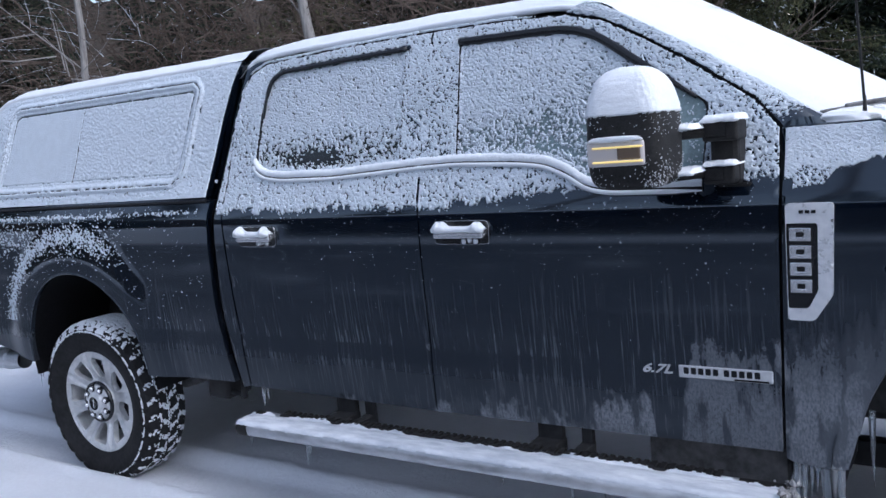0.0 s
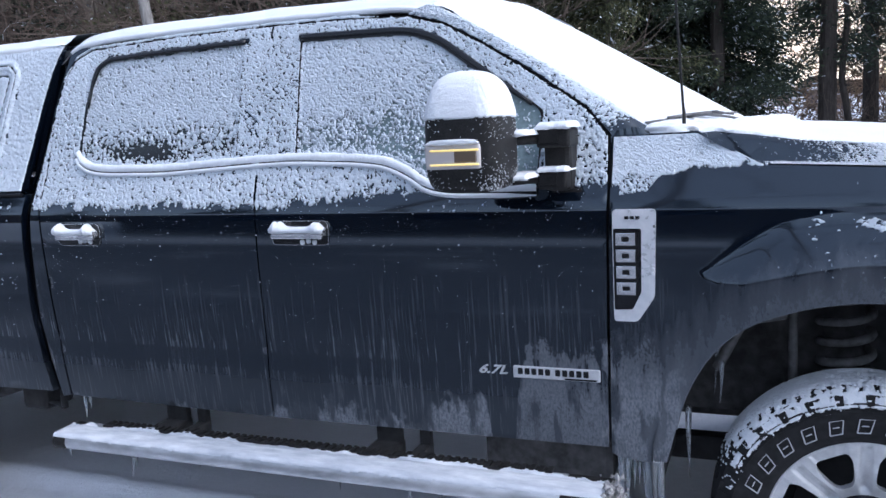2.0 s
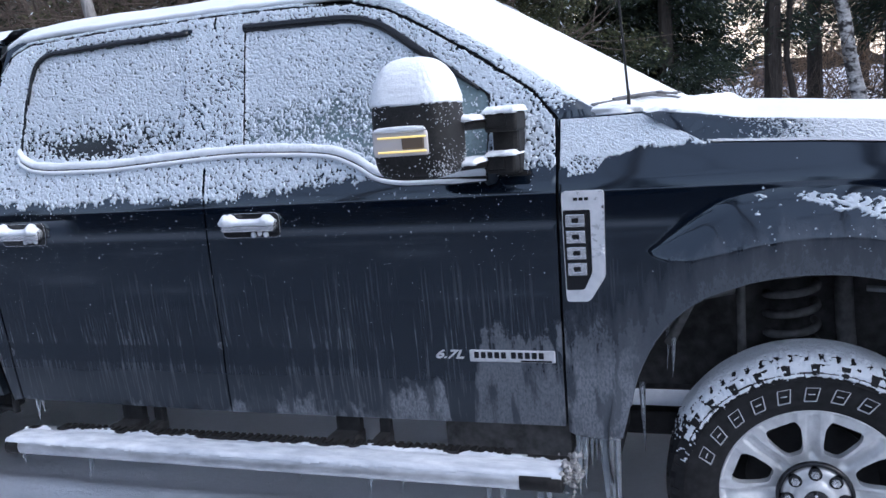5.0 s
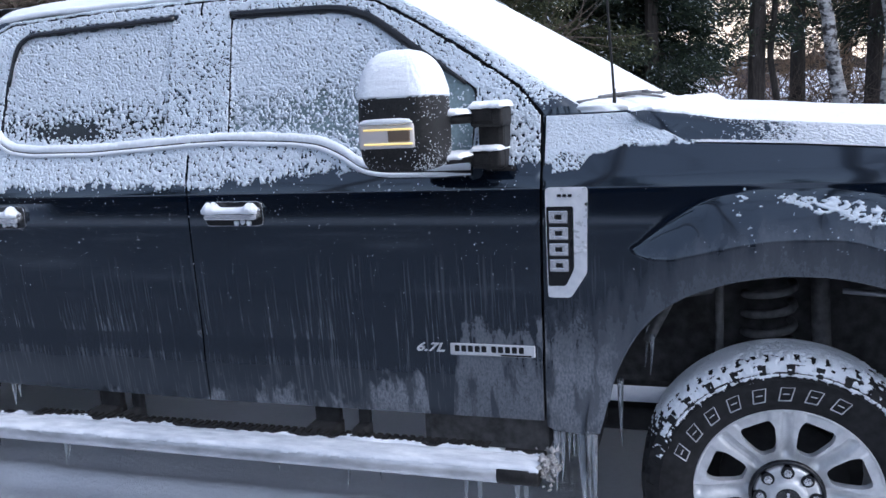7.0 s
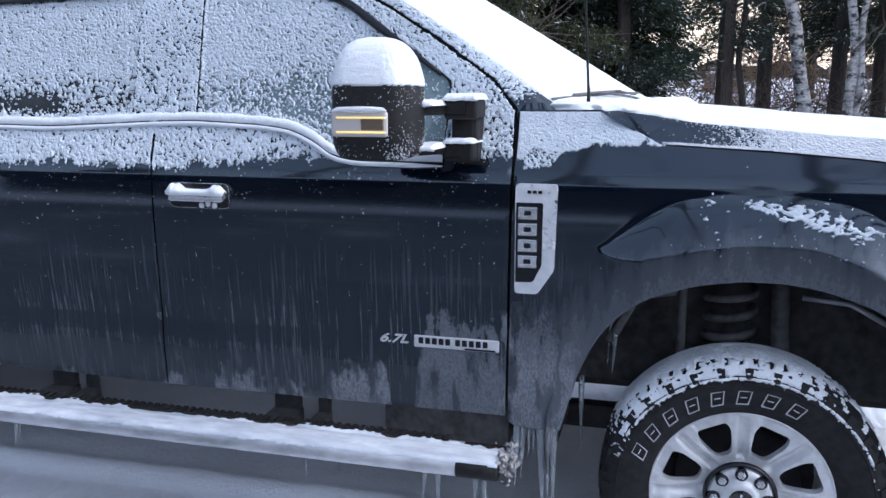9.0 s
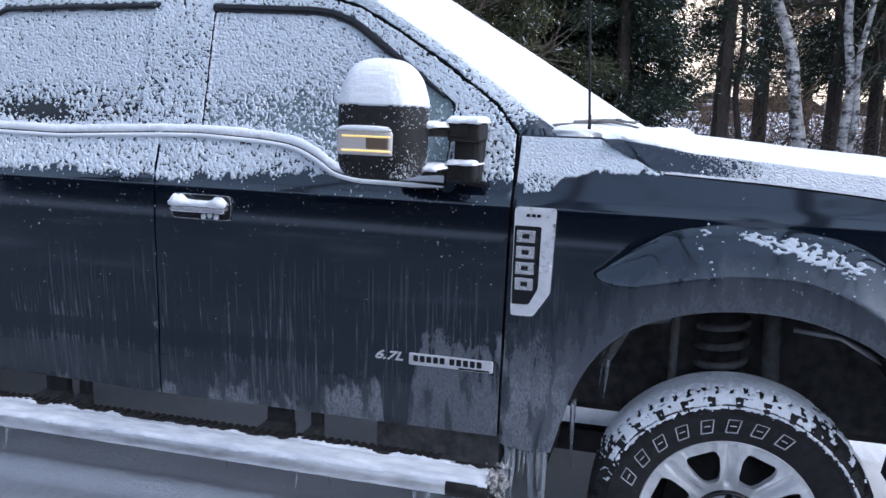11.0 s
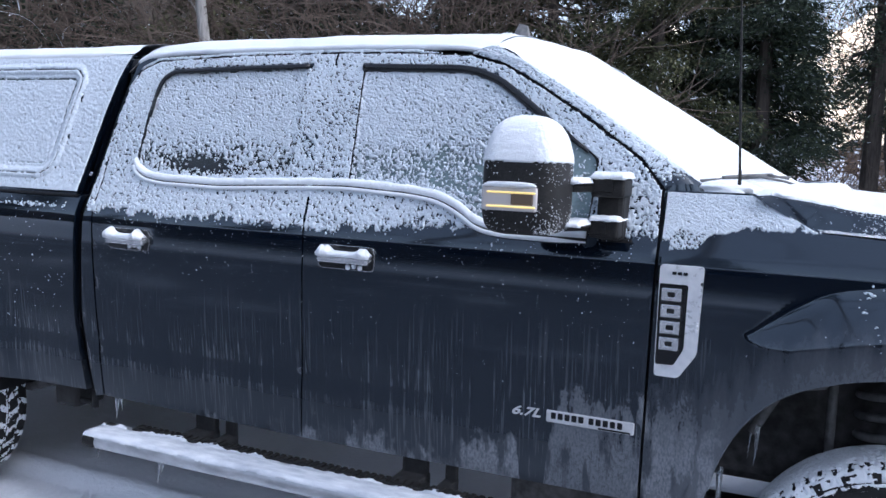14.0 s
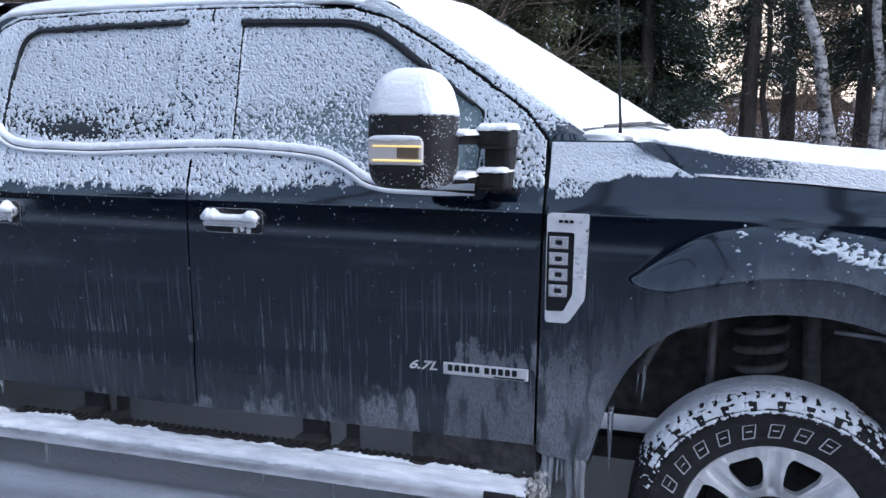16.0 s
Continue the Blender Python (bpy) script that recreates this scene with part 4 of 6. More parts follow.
        groove = .013 * step01(.0165, .0115, width) * step01(.10, .13, r) * step01(.264, .250, r)
        ridge = -.006 * step01(.03, .018, np.abs(width - .026)) * step01(.10, .14, r)
        y = .012 + .030 * step01(.235, .12, r) - .034 * step01(.098, .088, r) + groove + ridge
        return cx + u, cy + y * sg, cz + v
    panel("rim_face", circle, face, ALLOY, w, holes, .0050 if full else .0125, (0, .030 * sg, 0), "machined eight-spoke alloy face")
    cap = [(.098, .020), (.094, .006), (.088, -.002), (.070, -.004), (.060, -.002), (.056, -.014), (.050, -.020), (.036, -.022), (.034, -.018), (.0, -.018)]
    lathe("hub_ring", [(r, y * sg) for r, y in cap[:8]], c, ALLOY, w, 48)
    # a raised black ring draws the groove's shade by colour
    lathe("hub_groove_shade", [(.110, .020 * sg), (.108, .004 * sg), (.100, .003 * sg), (.096, .012 * sg)], c, BADGE_BLACK, w, 48)
    lathe("centre_cap", [(r, y * sg) for r, y in cap[7:]], c, BADGE_BLACK, w, 32)
    bm = bmesh.new()
    box(bm, (cx - .004, cy - (.024 if not flip else -.018) , cz - .022), (cx + .004, cy + (-.017 if not flip else .024), cz + .022), .001, 1)
    part("cap_mark", bm, CHROME, w)
    for k in range(8):
        a = 2 * math.pi * k / 8 + turn
        x, z = cx + .078 * math.cos(a), cz + .078 * math.sin(a)
        bm = bmesh.new()
        tube(bm, [(x, cy + .01 * sg, z), (x, cy - .012 * sg, z), (x, cy - .020 * sg, z)], lambda t: .013 if t < .8 else .007, 6)
        part("wheel_nut", bm, CHROME, w)
        # black disc in place of a hollow: the pocket's shade put into colour
        bm = bmesh.new()
        tube(bm, [(x, cy + .01 * sg, z), (x, cy - .0055 * sg, z)], .0195, 14)
        part("nut_pocket_shade", bm, BADGE_BLACK, w, "black disc for the shaded pocket round the wheel nut")
    # brake disc behind
    lathe("brake_disc", [(.0, .12 * sg), (.19, .12 * sg), (.19, .145 * sg), (.0, .145 * sg)], c, BRACKET, w, 40)
    lathe("rim_back", [(.0, .20 * sg), (.24, .20 * sg)], c, BRACKET, w, 32)
    return w


def tyre_snow(cx, cy, cz, a0, a1, seed, label):
    """Snow packed on the crown and shoulder of a tyre."""
    prof = table([0, .05, .10, .16, .22, .50, .80, 1.0], [.370, .388, .402, .418, .426, .431, .431, .420])
    profy = table([0, .05, .10, .16, .22, .50, .80, 1.0], [-.019, -.016, -.006, .006, .020, .105, .185, .215])

    def f(a, t):
        return cx + prof(t) * np.cos(a), cy + profy(t), cz + prof(t) * np.sin(a)

    def h(a, t):
        m = step01(a0, a0 + .5, a) * step01(a1, a1 - .5, a)
        n = fbm(a * .44 / .011, t * .33 / .011, seed, 3)
        wob = .10 * (vnoise(a * 60, t * 40, seed + 7) - .5)
        p = np.mod(a * 16 / np.pi + wob, 1) - .5                     # place within one lug
        q = np.mod(a * 16 / np.pi + .5 + wob, 1) - .5
        row = step01(.155, .175, t + wob * .15) * step01(.335, .315, t + wob * .15)
        stroke = step01(.17, .13, np.abs(np.abs(p) - .20)) * row * step01(.15, .22, np.abs(p) + .4 * np.abs(t - .245))
        bridge = step01(.028, .018, np.abs(t - .262 - .02 * np.sign(p))) * step01(.40, .30, np.abs(p))
        arcs = step01(.020, .012, np.abs(t - .375 - .02 * np.cos(2 * np.pi * p))) * step01(.44, .30, np.abs(p))
        far = step01(.018, .010, np.abs(t - .52 - .03 * np.cos(2 * np.pi * q))) * step01(.40, .28, np.abs(q)) + step01(.018, .010, np.abs(t - .72)) * step01(.40, .28, np.abs(p))
        dark = np.clip(stroke + bridge + .8 * arcs + .8 * far, 0, 1)
        band = step01(.062, .075, t) + step01(.013, .006, np.abs(t - .040)) * .85
        lefty = step01(2.35, 2.95, a)
        y = profy(t)                                                 # snow lies in the grooves low on the leading face
        groove = np.zeros_like(a)
        for y0, y1, off, lean in ((-.004, .048, 0, .25), (.056, .100, .5, -.35), (.116, .160, .1, .35), (.168, .222, .6, -.25)):
            ph = np.mod((a - lean * (y - (y0 + y1) / 2) / R_TYRE * 1.6) * 16 / np.pi - off + .5 + .5 * wob, 1) - .5
            groove = np.where((y > y0 - .004) & (y < y1 + .004), np.maximum(step01(.30, .36, np.abs(ph)), step01(.004, -.003, np.minimum(y - y0, y1 - y))), groove)
        low_face = step01(1.25, .75, a)
        cover = .02 + (.92 - .30 * lefty) * m * np.clip(band, 0, 1) - .62 * dark - .16 * lefty * (t > .12) - 1.05 * low_face * (t > .06) + .66 * low_face * groove * (t > .12)
        return np.minimum(.020 * (n - (.5 + (.5 - cover) * .62)), .005) * (m > 0)
    snow_on("tyre_snow", np.linspace(a1, a0, 760), np.linspace(0, 1, 130), f, h, SNOW, label)


wheel(FRONT[0], .022, FRONT[1], False, 0.02, True)
wheel(REAR[0], .040, REAR[1], False, 0.25, True, False)
wheel(FRONT[0], W - .022, FRONT[1], True, 0.3, False)
wheel(REAR[0], W - .040, REAR[1], True, 0.1, False)
tyre_snow(FRONT[0], .022, FRONT[1], .15, 2.95, 21, "snow packed over the front tyre's tread")
tyre_snow(REAR[0], .040, REAR[1], -1.5, 2.9, 22, "snow packed over the rear tyre's tread")

# ---- underside ----
for y in (.52, W - .64):
    bm = bmesh.new()
    box(bm, (-5.3, y, .58), (.95, y + .12, .74), .01)
    part("frame_rail", bm, UNDER, truck)
bm = bmesh.new()
tube(bm, [(0, .20, .44), (0, W - .20, .44)], .055, 12)
part("front_axle", bm, UNDER, truck, "", True)
bm = bmesh.new()
tube(bm, [(-4.095, .20, .44), (-4.095, W - .20, .44)], .06, 12)
part("rear_axle", bm, UNDER, truck, "", True)
bm = bmesh.new()
r = bmesh.ops.create_uvsphere(bm, u_segments=20, v_segments=12, radius=.19)
for v in r["verts"]:
    v.co = Vector((v.co.x * .8 - 4.095, v.co.y * .7 + 1.0, v.co.z * .95 + .44))
part("differential", bm, UNDER, truck, "", True)
# coil spring, damper, bump stop and anti-roll bar in the front arch
bm = bmesh.new()
tube(bm, [(-.03 + .078 * math.cos(t), .42 + .078 * math.sin(t), .60 + .066 * t / (2 * math.pi)) for t in np.linspace(0, 2 * math.pi * 8, 170)], .014, 8)
part("coil_spring", bm, DUSTED, truck, "rusty coil spring in the wheel arch", True)
bm = bmesh.new()
tube(bm, [(.16, .36, .50), (.13, .40, .85), (.12, .42, 1.15)], .030, 10)
part("damper", bm, DUSTED, truck, "", True)
bm = bmesh.new()
tube(bm, [(-.42, .30, .82), (-.34, .30, .98), (-.22, .32, 1.00), (-.19, .34, 1.06), (-.16, .36, 1.14)], .017, 8)
tube(bm, [(-.19, .32, .70), (-.19, .32, 1.02)], .014, 8)
part("brake_line_bracket", bm, DUSTED, truck, "", True)
bm = bmesh.new()
tube(bm, [(.18, .33, 1.00), (.32, .32, .99), (.45, .32, .92)], .010, 8)
part("hose", bm, SALTY_STEEL, truck, "pale hose in the wheel arch", True)
# liners of the four arches
for (ax, az, ar), near in ((ARCH_F, True), (ARCH_R, True), (ARCH_F, False), (ARCH_R, False)):
    def liner(a, y, ax=ax, az=az, ar=ar, near=near):
        yy = y if near else W - y
        return ax + (ar + .03) * np.cos(a), yy, az + (ar + .03 - .04 * step01(.1, .6, y)) * np.sin(a)
    gridsurf("arch_liner", np.radians(np.linspace(-12, 192, 30)), np.linspace(.02, .62, 6), liner, RUBBER_TRIM, truck)
    bm = bmesh.new()
    y = .62 if near else W - .62
    box(bm, (ax - ar - .05, y - .01, .68), (ax + ar + .05, y + .01, az + ar + .04), 0)
    part("arch_inner_wall", bm, BRACKET, truck)
bm = bmesh.new()
box(bm, (-.70, .46, .43), (-.26, .53, .520), .012, 2)
part("frame_outrigger", bm, BRACKET, truck, "dark frame outrigger behind the front wheel")
# sill box, exhaust and fuel tank behind the running board
bm = bmesh.new()
box(bm, (-2.93, .16, .60), (-.76, .24, .68), .01)
part("sill_box", bm, UNDER, truck)
bm = bmesh.new()
box(bm, (-1.20, .18, .44), (-.74, .42, .60), .03, 2)
part("body_mount_guard", bm, UNDER, truck, "dirt-caked guard behind the wing")
bm = bmesh.new()
tube(bm, [(-1.0, .62, .55), (-3.0, .62, .55), (-3.7, .60, .60), (-4.7, .42, .62), (-5.2, .28, .56), (-5.45, .22, .55)], .045, 10)
tube(bm, [(-4.86, .13, .585), (-5.34, .10, .560)], .050, 16, caps=False)
tube(bm, [(-4.98, .13, .580), (-5.02, .13, .578)], .058, 16)
part("exhaust_pipe", bm, SALTY_STEEL, truck, "dull steel exhaust pipe", True)
bm = bmesh.new()
box(bm, (-3.36, .14, .50), (-3.22, .30, .70), .02, 2)
tube(bm, [(-3.24, .17, .535), (-3.12, .15, .535)], .013, 8)
tube(bm, [(-3.125, .15, .52), (-3.12, .15, .60)], .015, 8)
part("spring_hanger", bm, BRACKET, truck, "", True)
bm = bmesh.new()
tube(bm, [(-3.30, .30, .62), (-3.7, .30, .50), (-4.095, .30, .50), (-4.5, .30, .52), (-4.9, .30, .66)], .03, 8, (1.2, .9))
part("leaf_spring", bm, UNDER, truck, "", True)
bm = bmesh.new()
box(bm, (-5.72, .02, .60), (-5.50, W - .02, .82), .04, 3)
part("rear_bumper", bm, CHROME, truck)
bm = bmesh.new()
box(bm, (-5.44, .012, 1.18), (-5.425, .020, 1.42), .0)
part("tail_lamp", bm, mat("red_lens", (.35, .02, .02), .2)[0], truck)

# ---- running board ----
board = hang(new("running_board"), truck)
tagged(board, "polished running board under a ridge of snow")
SX0, SX1 = -2.85, -.715


sec = rounded([(-.175, .488), (-.02, .488), (-.01, .520), (-.03, .548), (-.165, .548), (-.183, .520)], .016, True, 3)


def bar(x0, x1, scale=1.0):
    b = bmesh.new()
    loops = []
    for x in (x0, x0 + .004, x1 - .004, x1):
        k = scale * (.97 if x in (x0, x1) else 1)
        loops.append([b.verts.new((x, -.095 + (y + .095) * k, .52 + (z - .52) * k)) for y, z in sec])
    for p, q in zip(loops, loops[1:]):
        for i in range(len(sec)):
            b.faces.new((p[i], p[(i + 1) % len(sec)], q[(i + 1) % len(sec)], q[i]))
    b.faces.new(loops[0][::-1])
    b.faces.new(loops[-1])
    return b


part("board_tube", bar(SX0 + .06, SX1 - .13), SALTY_STEEL, board, "salt-streaked polished steel tube", True)
part("end_cap", bar(SX0, SX0 + .06, 1.02), PLASTIC, board, "black plastic end cap", True)
part("end_cap", bar(SX1 - .13, SX1, 1.02), PLASTIC, board, "black plastic end cap", True)
bm = bmesh.new()
box(bm, (SX0 + .15, -.070, .546), (SX1 - .2, -.022, .556), .003, 1)
for k in range(62):
    x = SX0 + .17 + k * .029
    box(bm, (x, -.066, .555), (x + .016, -.026, .562), 0)
part("tread_strip", bm, PLASTIC, board, "black ribbed tread strip")
for x in (-2.45, -2.33, -1.52, -1.38):
    bm = bmesh.new()
    wide = .105 if x in (-2.45, -1.52) else .045
    box(bm, (x - wide / 2, -.045, .50), (x + wide / 2, .10, .552), .008, 2)
    box(bm, (x - wide * .46, .068, .53), (x + wide * .46, .10, .69), .008, 2)
    part("board_bracket", bm, BRACKET, board, "salt-caked steel bracket")

# ---- antenna, wipers, roof fin ----
bm = bmesh.new()
tube(bm, [(-.503 - .075 * t, .14, 1.60 + 1.25 * t) for t in np.linspace(0, 1, 12)], lambda t: .0042 - .002 * t, 7)
tube(bm, [(-.505, .14, 1.58), (-.505, .14, 1.665)], lambda t: .0075 - .003 * t, 10)
part("antenna", bm, PLASTIC, truck, "thin black whip antenna", True)
for line in ([(-.618, .150, 1.628), (-.575, .21, 1.634), (-.530, .285, 1.640), (-.480, .37, 1.645), (-.440, .45, 1.648), (-.37, .56, 1.650)],
             [(-.520, .31, 1.644), (-.450, .33, 1.646), (-.385, .345, 1.636), (-.335, .36, 1.622)]):
    bm = bmesh.new()
    tube(bm, line, lambda t: .0078 - .002 * t, 6, (1, .7))
    tube(bm, [(x + .015, y + .004, z + .008) for x, y, z in line[1:-1]], .0045, 6)
    part("wiper", bm, DUSTED, truck, "black wiper frozen to the windscreen", True)
bm = bmesh.new()
vs = []
for x, w_, z in ((-1.585, .004, 2.160), (-1.500, .030, 2.15), (-1.455, .028, 2.15)):
    vs.append([bm.verts.new((x, 1.015 - w_, z)), bm.verts.new((x, 1.015 + w_, z))])
top = [bm.verts.new((-1.520, 1.006, 2.275)), bm.verts.new((-1.520, 1.024, 2.275)), bm.verts.new((-1.485, 1.006, 2.265)), bm.verts.new((-1.485, 1.024, 2.265))]
bm.faces.new((vs[0][0], vs[1][0], top[0])); bm.faces.new((vs[0][1], top[1], vs[1][1])); bm.faces.new((vs[0][0], top[0], top[1], vs[0][1]))
bm.faces.new((vs[1][0], vs[2][0], top[2], top[0])); bm.faces.new((vs[1][1], top[1], top[3], vs[2][1])); bm.faces.new((vs[2][0], vs[2][1], top[3], top[2])); bm.faces.new((top[0], top[2], top[3], top[1]))
part("roof_fin", bm, DUSTED, truck, "black antenna fin on the roof")

# ---- fibreglass topper on the bed ----
topper = thing("bed_topper", (-4.25, W / 2, 1.465), "black fibreglass bed topper coated with snow, on the cargo bed", "truck topper")


def top_front(z):
    return np.interp(z, [1.46, 1.58, 1.80, 1.96, 2.06], [-3.078, -3.066, -3.020, -2.978, -2.940])


def top_rear(z):
    return np.interp(z, [1.46, 1.85, 1.962, 2.003, 2.035, 2.05], [-5.05, -4.93, -4.856, -4.80, -4.72, -4.62])


def topper_edge_z(x):
    return np.interp(x, [-5.05, -4.93, -4.856, -4.80, -4.72, -4.62, -4.5], [1.48, 1.85, 1.962, 2.003, 2.035, 2.047, 2.047])


TW = rounded([(-4.74, 1.585), (-4.72, 1.548), (-3.30, 1.545), (-3.245, 1.59), (-3.175, 1.955), (-3.215, 1.995), (-4.60, 1.995), (-4.655, 1.96)], .05)


def on_topper(x, z):
    r = far_from(x, z, TW + TW[:1])
    return x, side_y(z) - .004 - .010 * step01(.028, .008, r), z


t_out = [(float(top_front(z)), z) for z in np.linspace(1.468, 2.05, 9)] + [(-4.0, 2.055), (-4.5, 2.055), (-4.62, 2.05)] + [(float(top_rear(z)), z) for z in (2.035, 2.003, 1.962, 1.90, 1.85, 1.72, 1.60, 1.468)]
shell = panel("topper_side", t_out, on_topper, PAINT, topper, [[(x, z) for x, z in TW]], .03, (0, .03, 0))
for nm, poly in (("rear", [(x, z) for x, z in TW]),):
    panel("topper_window", poly, lambda x, z: (x, side_y(z) + .006, z), GLASS, topper, (), .08, (0, .006, 0), "tinted topper window behind frost")
bm = bmesh.new()
pts = resample(TW, .03)
tube(bm, [(x, float(side_y(z)) - .001, z) for x, z in pts + pts[:1]], .010, 6)
part("topper_window_frame", bm, RUBBER_TRIM, topper, "black window frame", True)
bm = bmesh.new()
tube(bm, [(-4.07 + .13 * (z - 1.58), float(side_y(z)) + .007, z) for z in (1.55, 1.75, 1.99)], .010, 6)
part("window_divider", bm, RUBBER_TRIM, topper)
bm = bmesh.new()
tube(bm, [(x, float(side_y(1.463)) - .004, 1.463) for x in (-5.05, -4.2, -3.07)], .010, 6, (1, .8))
part("rail_seal", bm, RUBBER_TRIM, topper, "black seal on the bed rail")


def topper_roof(x, s):
    z0 = topper_edge_z(x)
    y0 = side_y(z0) - .004
    t = np.abs(2 * s - 1)
    return x, y0 + (W - 2 * y0) * s, z0 + .060 * (1 - t**3.0)


gridsurf("topper_roof", np.r_[np.linspace(-5.05, -4.5, 24), np.linspace(-4.4, -2.932, 20)], edge_s, topper_roof, PAINT, topper)
me = shell.data.copy()
me.transform(Matrix.Translation((0, W, 0)) @ Matrix.Diagonal((1, -1, 1, 1)))
me.flip_normals()
hang(new("topper_side", me), topper)
bm = bmesh.new()
bm.faces.new([bm.verts.new(p) for p in ((-3.07, .06, 1.47), (-3.07, W - .06, 1.47), (-2.97, W - .20, 2.06), (-2.97, .20, 2.06))])
part("topper_end", bm, PAINT, topper)

# ---- icicles ----
def icicle(x, y, z, length, r, seed):
    rs = np.random.RandomState(seed)
    bm = bmesh.new()
    n = 9
    bend = rs.uniform(-.010, .010, 2)
    line = [(x + bend[0] * (k / n)**2, y + bend[1] * (k / n)**2, z + .012 - length * k / n) for k in range(n + 1)]
    wob = 1 + .25 * rs.rand(n + 1)
    tube(bm, line, lambda t: max(.0006, r * (1 - t)**.8 * wob[min(n, int(t * n))]), 8)
    ob = part("icicle", bm, ICE, None, "", True)
    return tagged(ob, "clear icicle hanging from the truck's edge", "icicle", "icicles under the truck")


for k, (x, y, z, l, r) in enumerate(((-2.915, .07, .642, .13, .012), (-2.895, .075, .642, .10, .009), (-2.86, -.09, .50, .10, .010), (-2.845, -.10, .50, .07, .007),
                                     (-2.51, -.12, .492, .12, .008), (-2.49, -.12, .492, .08, .006), (-2.20, -.12, .492, .05, .005), (-1.62, -.12, .492, .07, .007), (-1.36, -.12, .492, .09, .007),
                                     (-1.25, -.12, .492, .07, .006), (-.96, -.11, .492, .13, .010), (-.92, -.10, .492, .18, .012), (-.80, -.09, .495, .13, .014), (-.78, -.06, .495, .18, .012),
                                     (-.695, .06, .592, .24, .013), (-.675, .055, .59, .20, .010), (-.655, .06, .588, .12, .007), (-.640, .06, .586, .10, .006), (-.615, .055, .584, .30, .016), (-.595, .05, .583, .26, .013),
                                     (-.575, .05, .584, .30, .012), (-.42, .30, .92, .20, .008), (-.40, .20, .86, .14, .008), (-.50, .16, .72, .24, .010), (-4.60, .07, .66, .16, .012), (-4.63, .08, .67, .22, .010), (-3.64, .06, .66, .12, .007))):
    icicle(x, y, z, l, r, 100 + k)

# ---- snow lying on and clinging to the truck ----
def flakes(x, z, seed, a=.020, b=.012):
    """Clumped frost, drawn out along a slant."""
    warp = .010 * (vnoise(x / .05, z / .05, seed + 40) - .5)
    u, v = (x * .80 - z * .60 + warp) / a, (x * .60 + z * .80 + warp) / b
    return fbm(u, v, seed, 4, .52)


def cling(n, cover, top=.0075, fuzz=None):
    """Thickness of clinging snow from a noise and the share that it covers."""
    thr = .5 + (.5 - cover) * .60
    h = np.minimum(.045 * (n - thr), .65 * top * (.25 + 1.25 * np.clip(n, 0, 1)**1.3))
    return h if fuzz is None else np.where(h > 0, h * (.45 + 1.1 * fuzz), h)


def feathers(x, z, seed):
    """Ridged fine relief of hoar flakes."""
    u, v = (x * .80 - z * .60) / .0140, (x * .60 + z * .80) / .0070
    a = 1 - np.abs(2 * vnoise(u, v, seed) - 1)
    b = 1 - np.abs(2 * vnoise(u * 1.9 + 3, v * 1.9, seed + 1) - 1)
    return .65 * a + .35 * b


def cab_cover(x, z):
    c = np.full(x.shape, .80)
    rw, fw = within(x, z, REAR_WIN), within(x, z, FRONT_WIN)
    c = np.where(rw, .42 + .27 * step01(1.60, 1.80, z), c)
    hole = ((x + 2.48) / .12)**2 + ((z - 1.612) / .030)**2
    c = np.where(rw, c - .62 * np.exp(-hole), c)
    fade = .38 + .36 * step01(1.56, 1.80, z - .06 * step01(-1.75, -1.35, x))
    fade = fade * step01(-.98, -1.16, x + .20 * step01(1.95, 1.6, z))
    c = np.where(fw, np.maximum(fade, .10), c)
    pillar_ = (x > -2.06) & (x < -1.815) & (z > 1.55)
    c = np.where(pillar_, .66 + .16 * step01(1.72, 1.95, z), c)
    rear_post = x < -2.80
    c = np.where(rear_post, .72 + .14 * step01(1.75, 1.95, z), c)
    sill_z = np.interp(x, [p[0] for p in SILL], [p[1] for p in SILL])
    c = np.where(rw | fw, c + .50 * np.exp(-((z - sill_z - .012) / .028)**2) * step01(-1.16, -1.30, x), c)
    under = (z < sill_z) & (x > -2.82)
    low = 1.398 + .040 * (vnoise(x / .035, x * 0 + 3.3, 5) - .5) + .018 * (vnoise(x / .011, x * 0 + 8.1, 6) - .5) + .028 * step01(-1.9, -1.35, x)
    c = np.where(under, .76 - .05 * step01(-1.9, -1.3, x), c)
    c = c - .9 * step01(.030, -.010, z - low)
    c = np.where((x > -1.30) & (x < -.915) & (z < 1.50), 0, c)
    sail = (x > -.925) & (z < 1.70)
    c = np.where(sail, .74 - .8 * step01(1.50, 1.42, z + .03 * (vnoise(x / .02, x * 0, 9) - .5)), c)
    return c


GUARD_R = [(-2.742, 1.955), (-2.69, 1.981), (-2.36, 1.990), (-2.055, 1.995)]
GUARD_F = [(-1.825, 1.988), (-1.45, 1.979), (-1.38, 1.970), (-1.29, 1.937), (-1.18, 1.858), (-1.03, 1.754)]


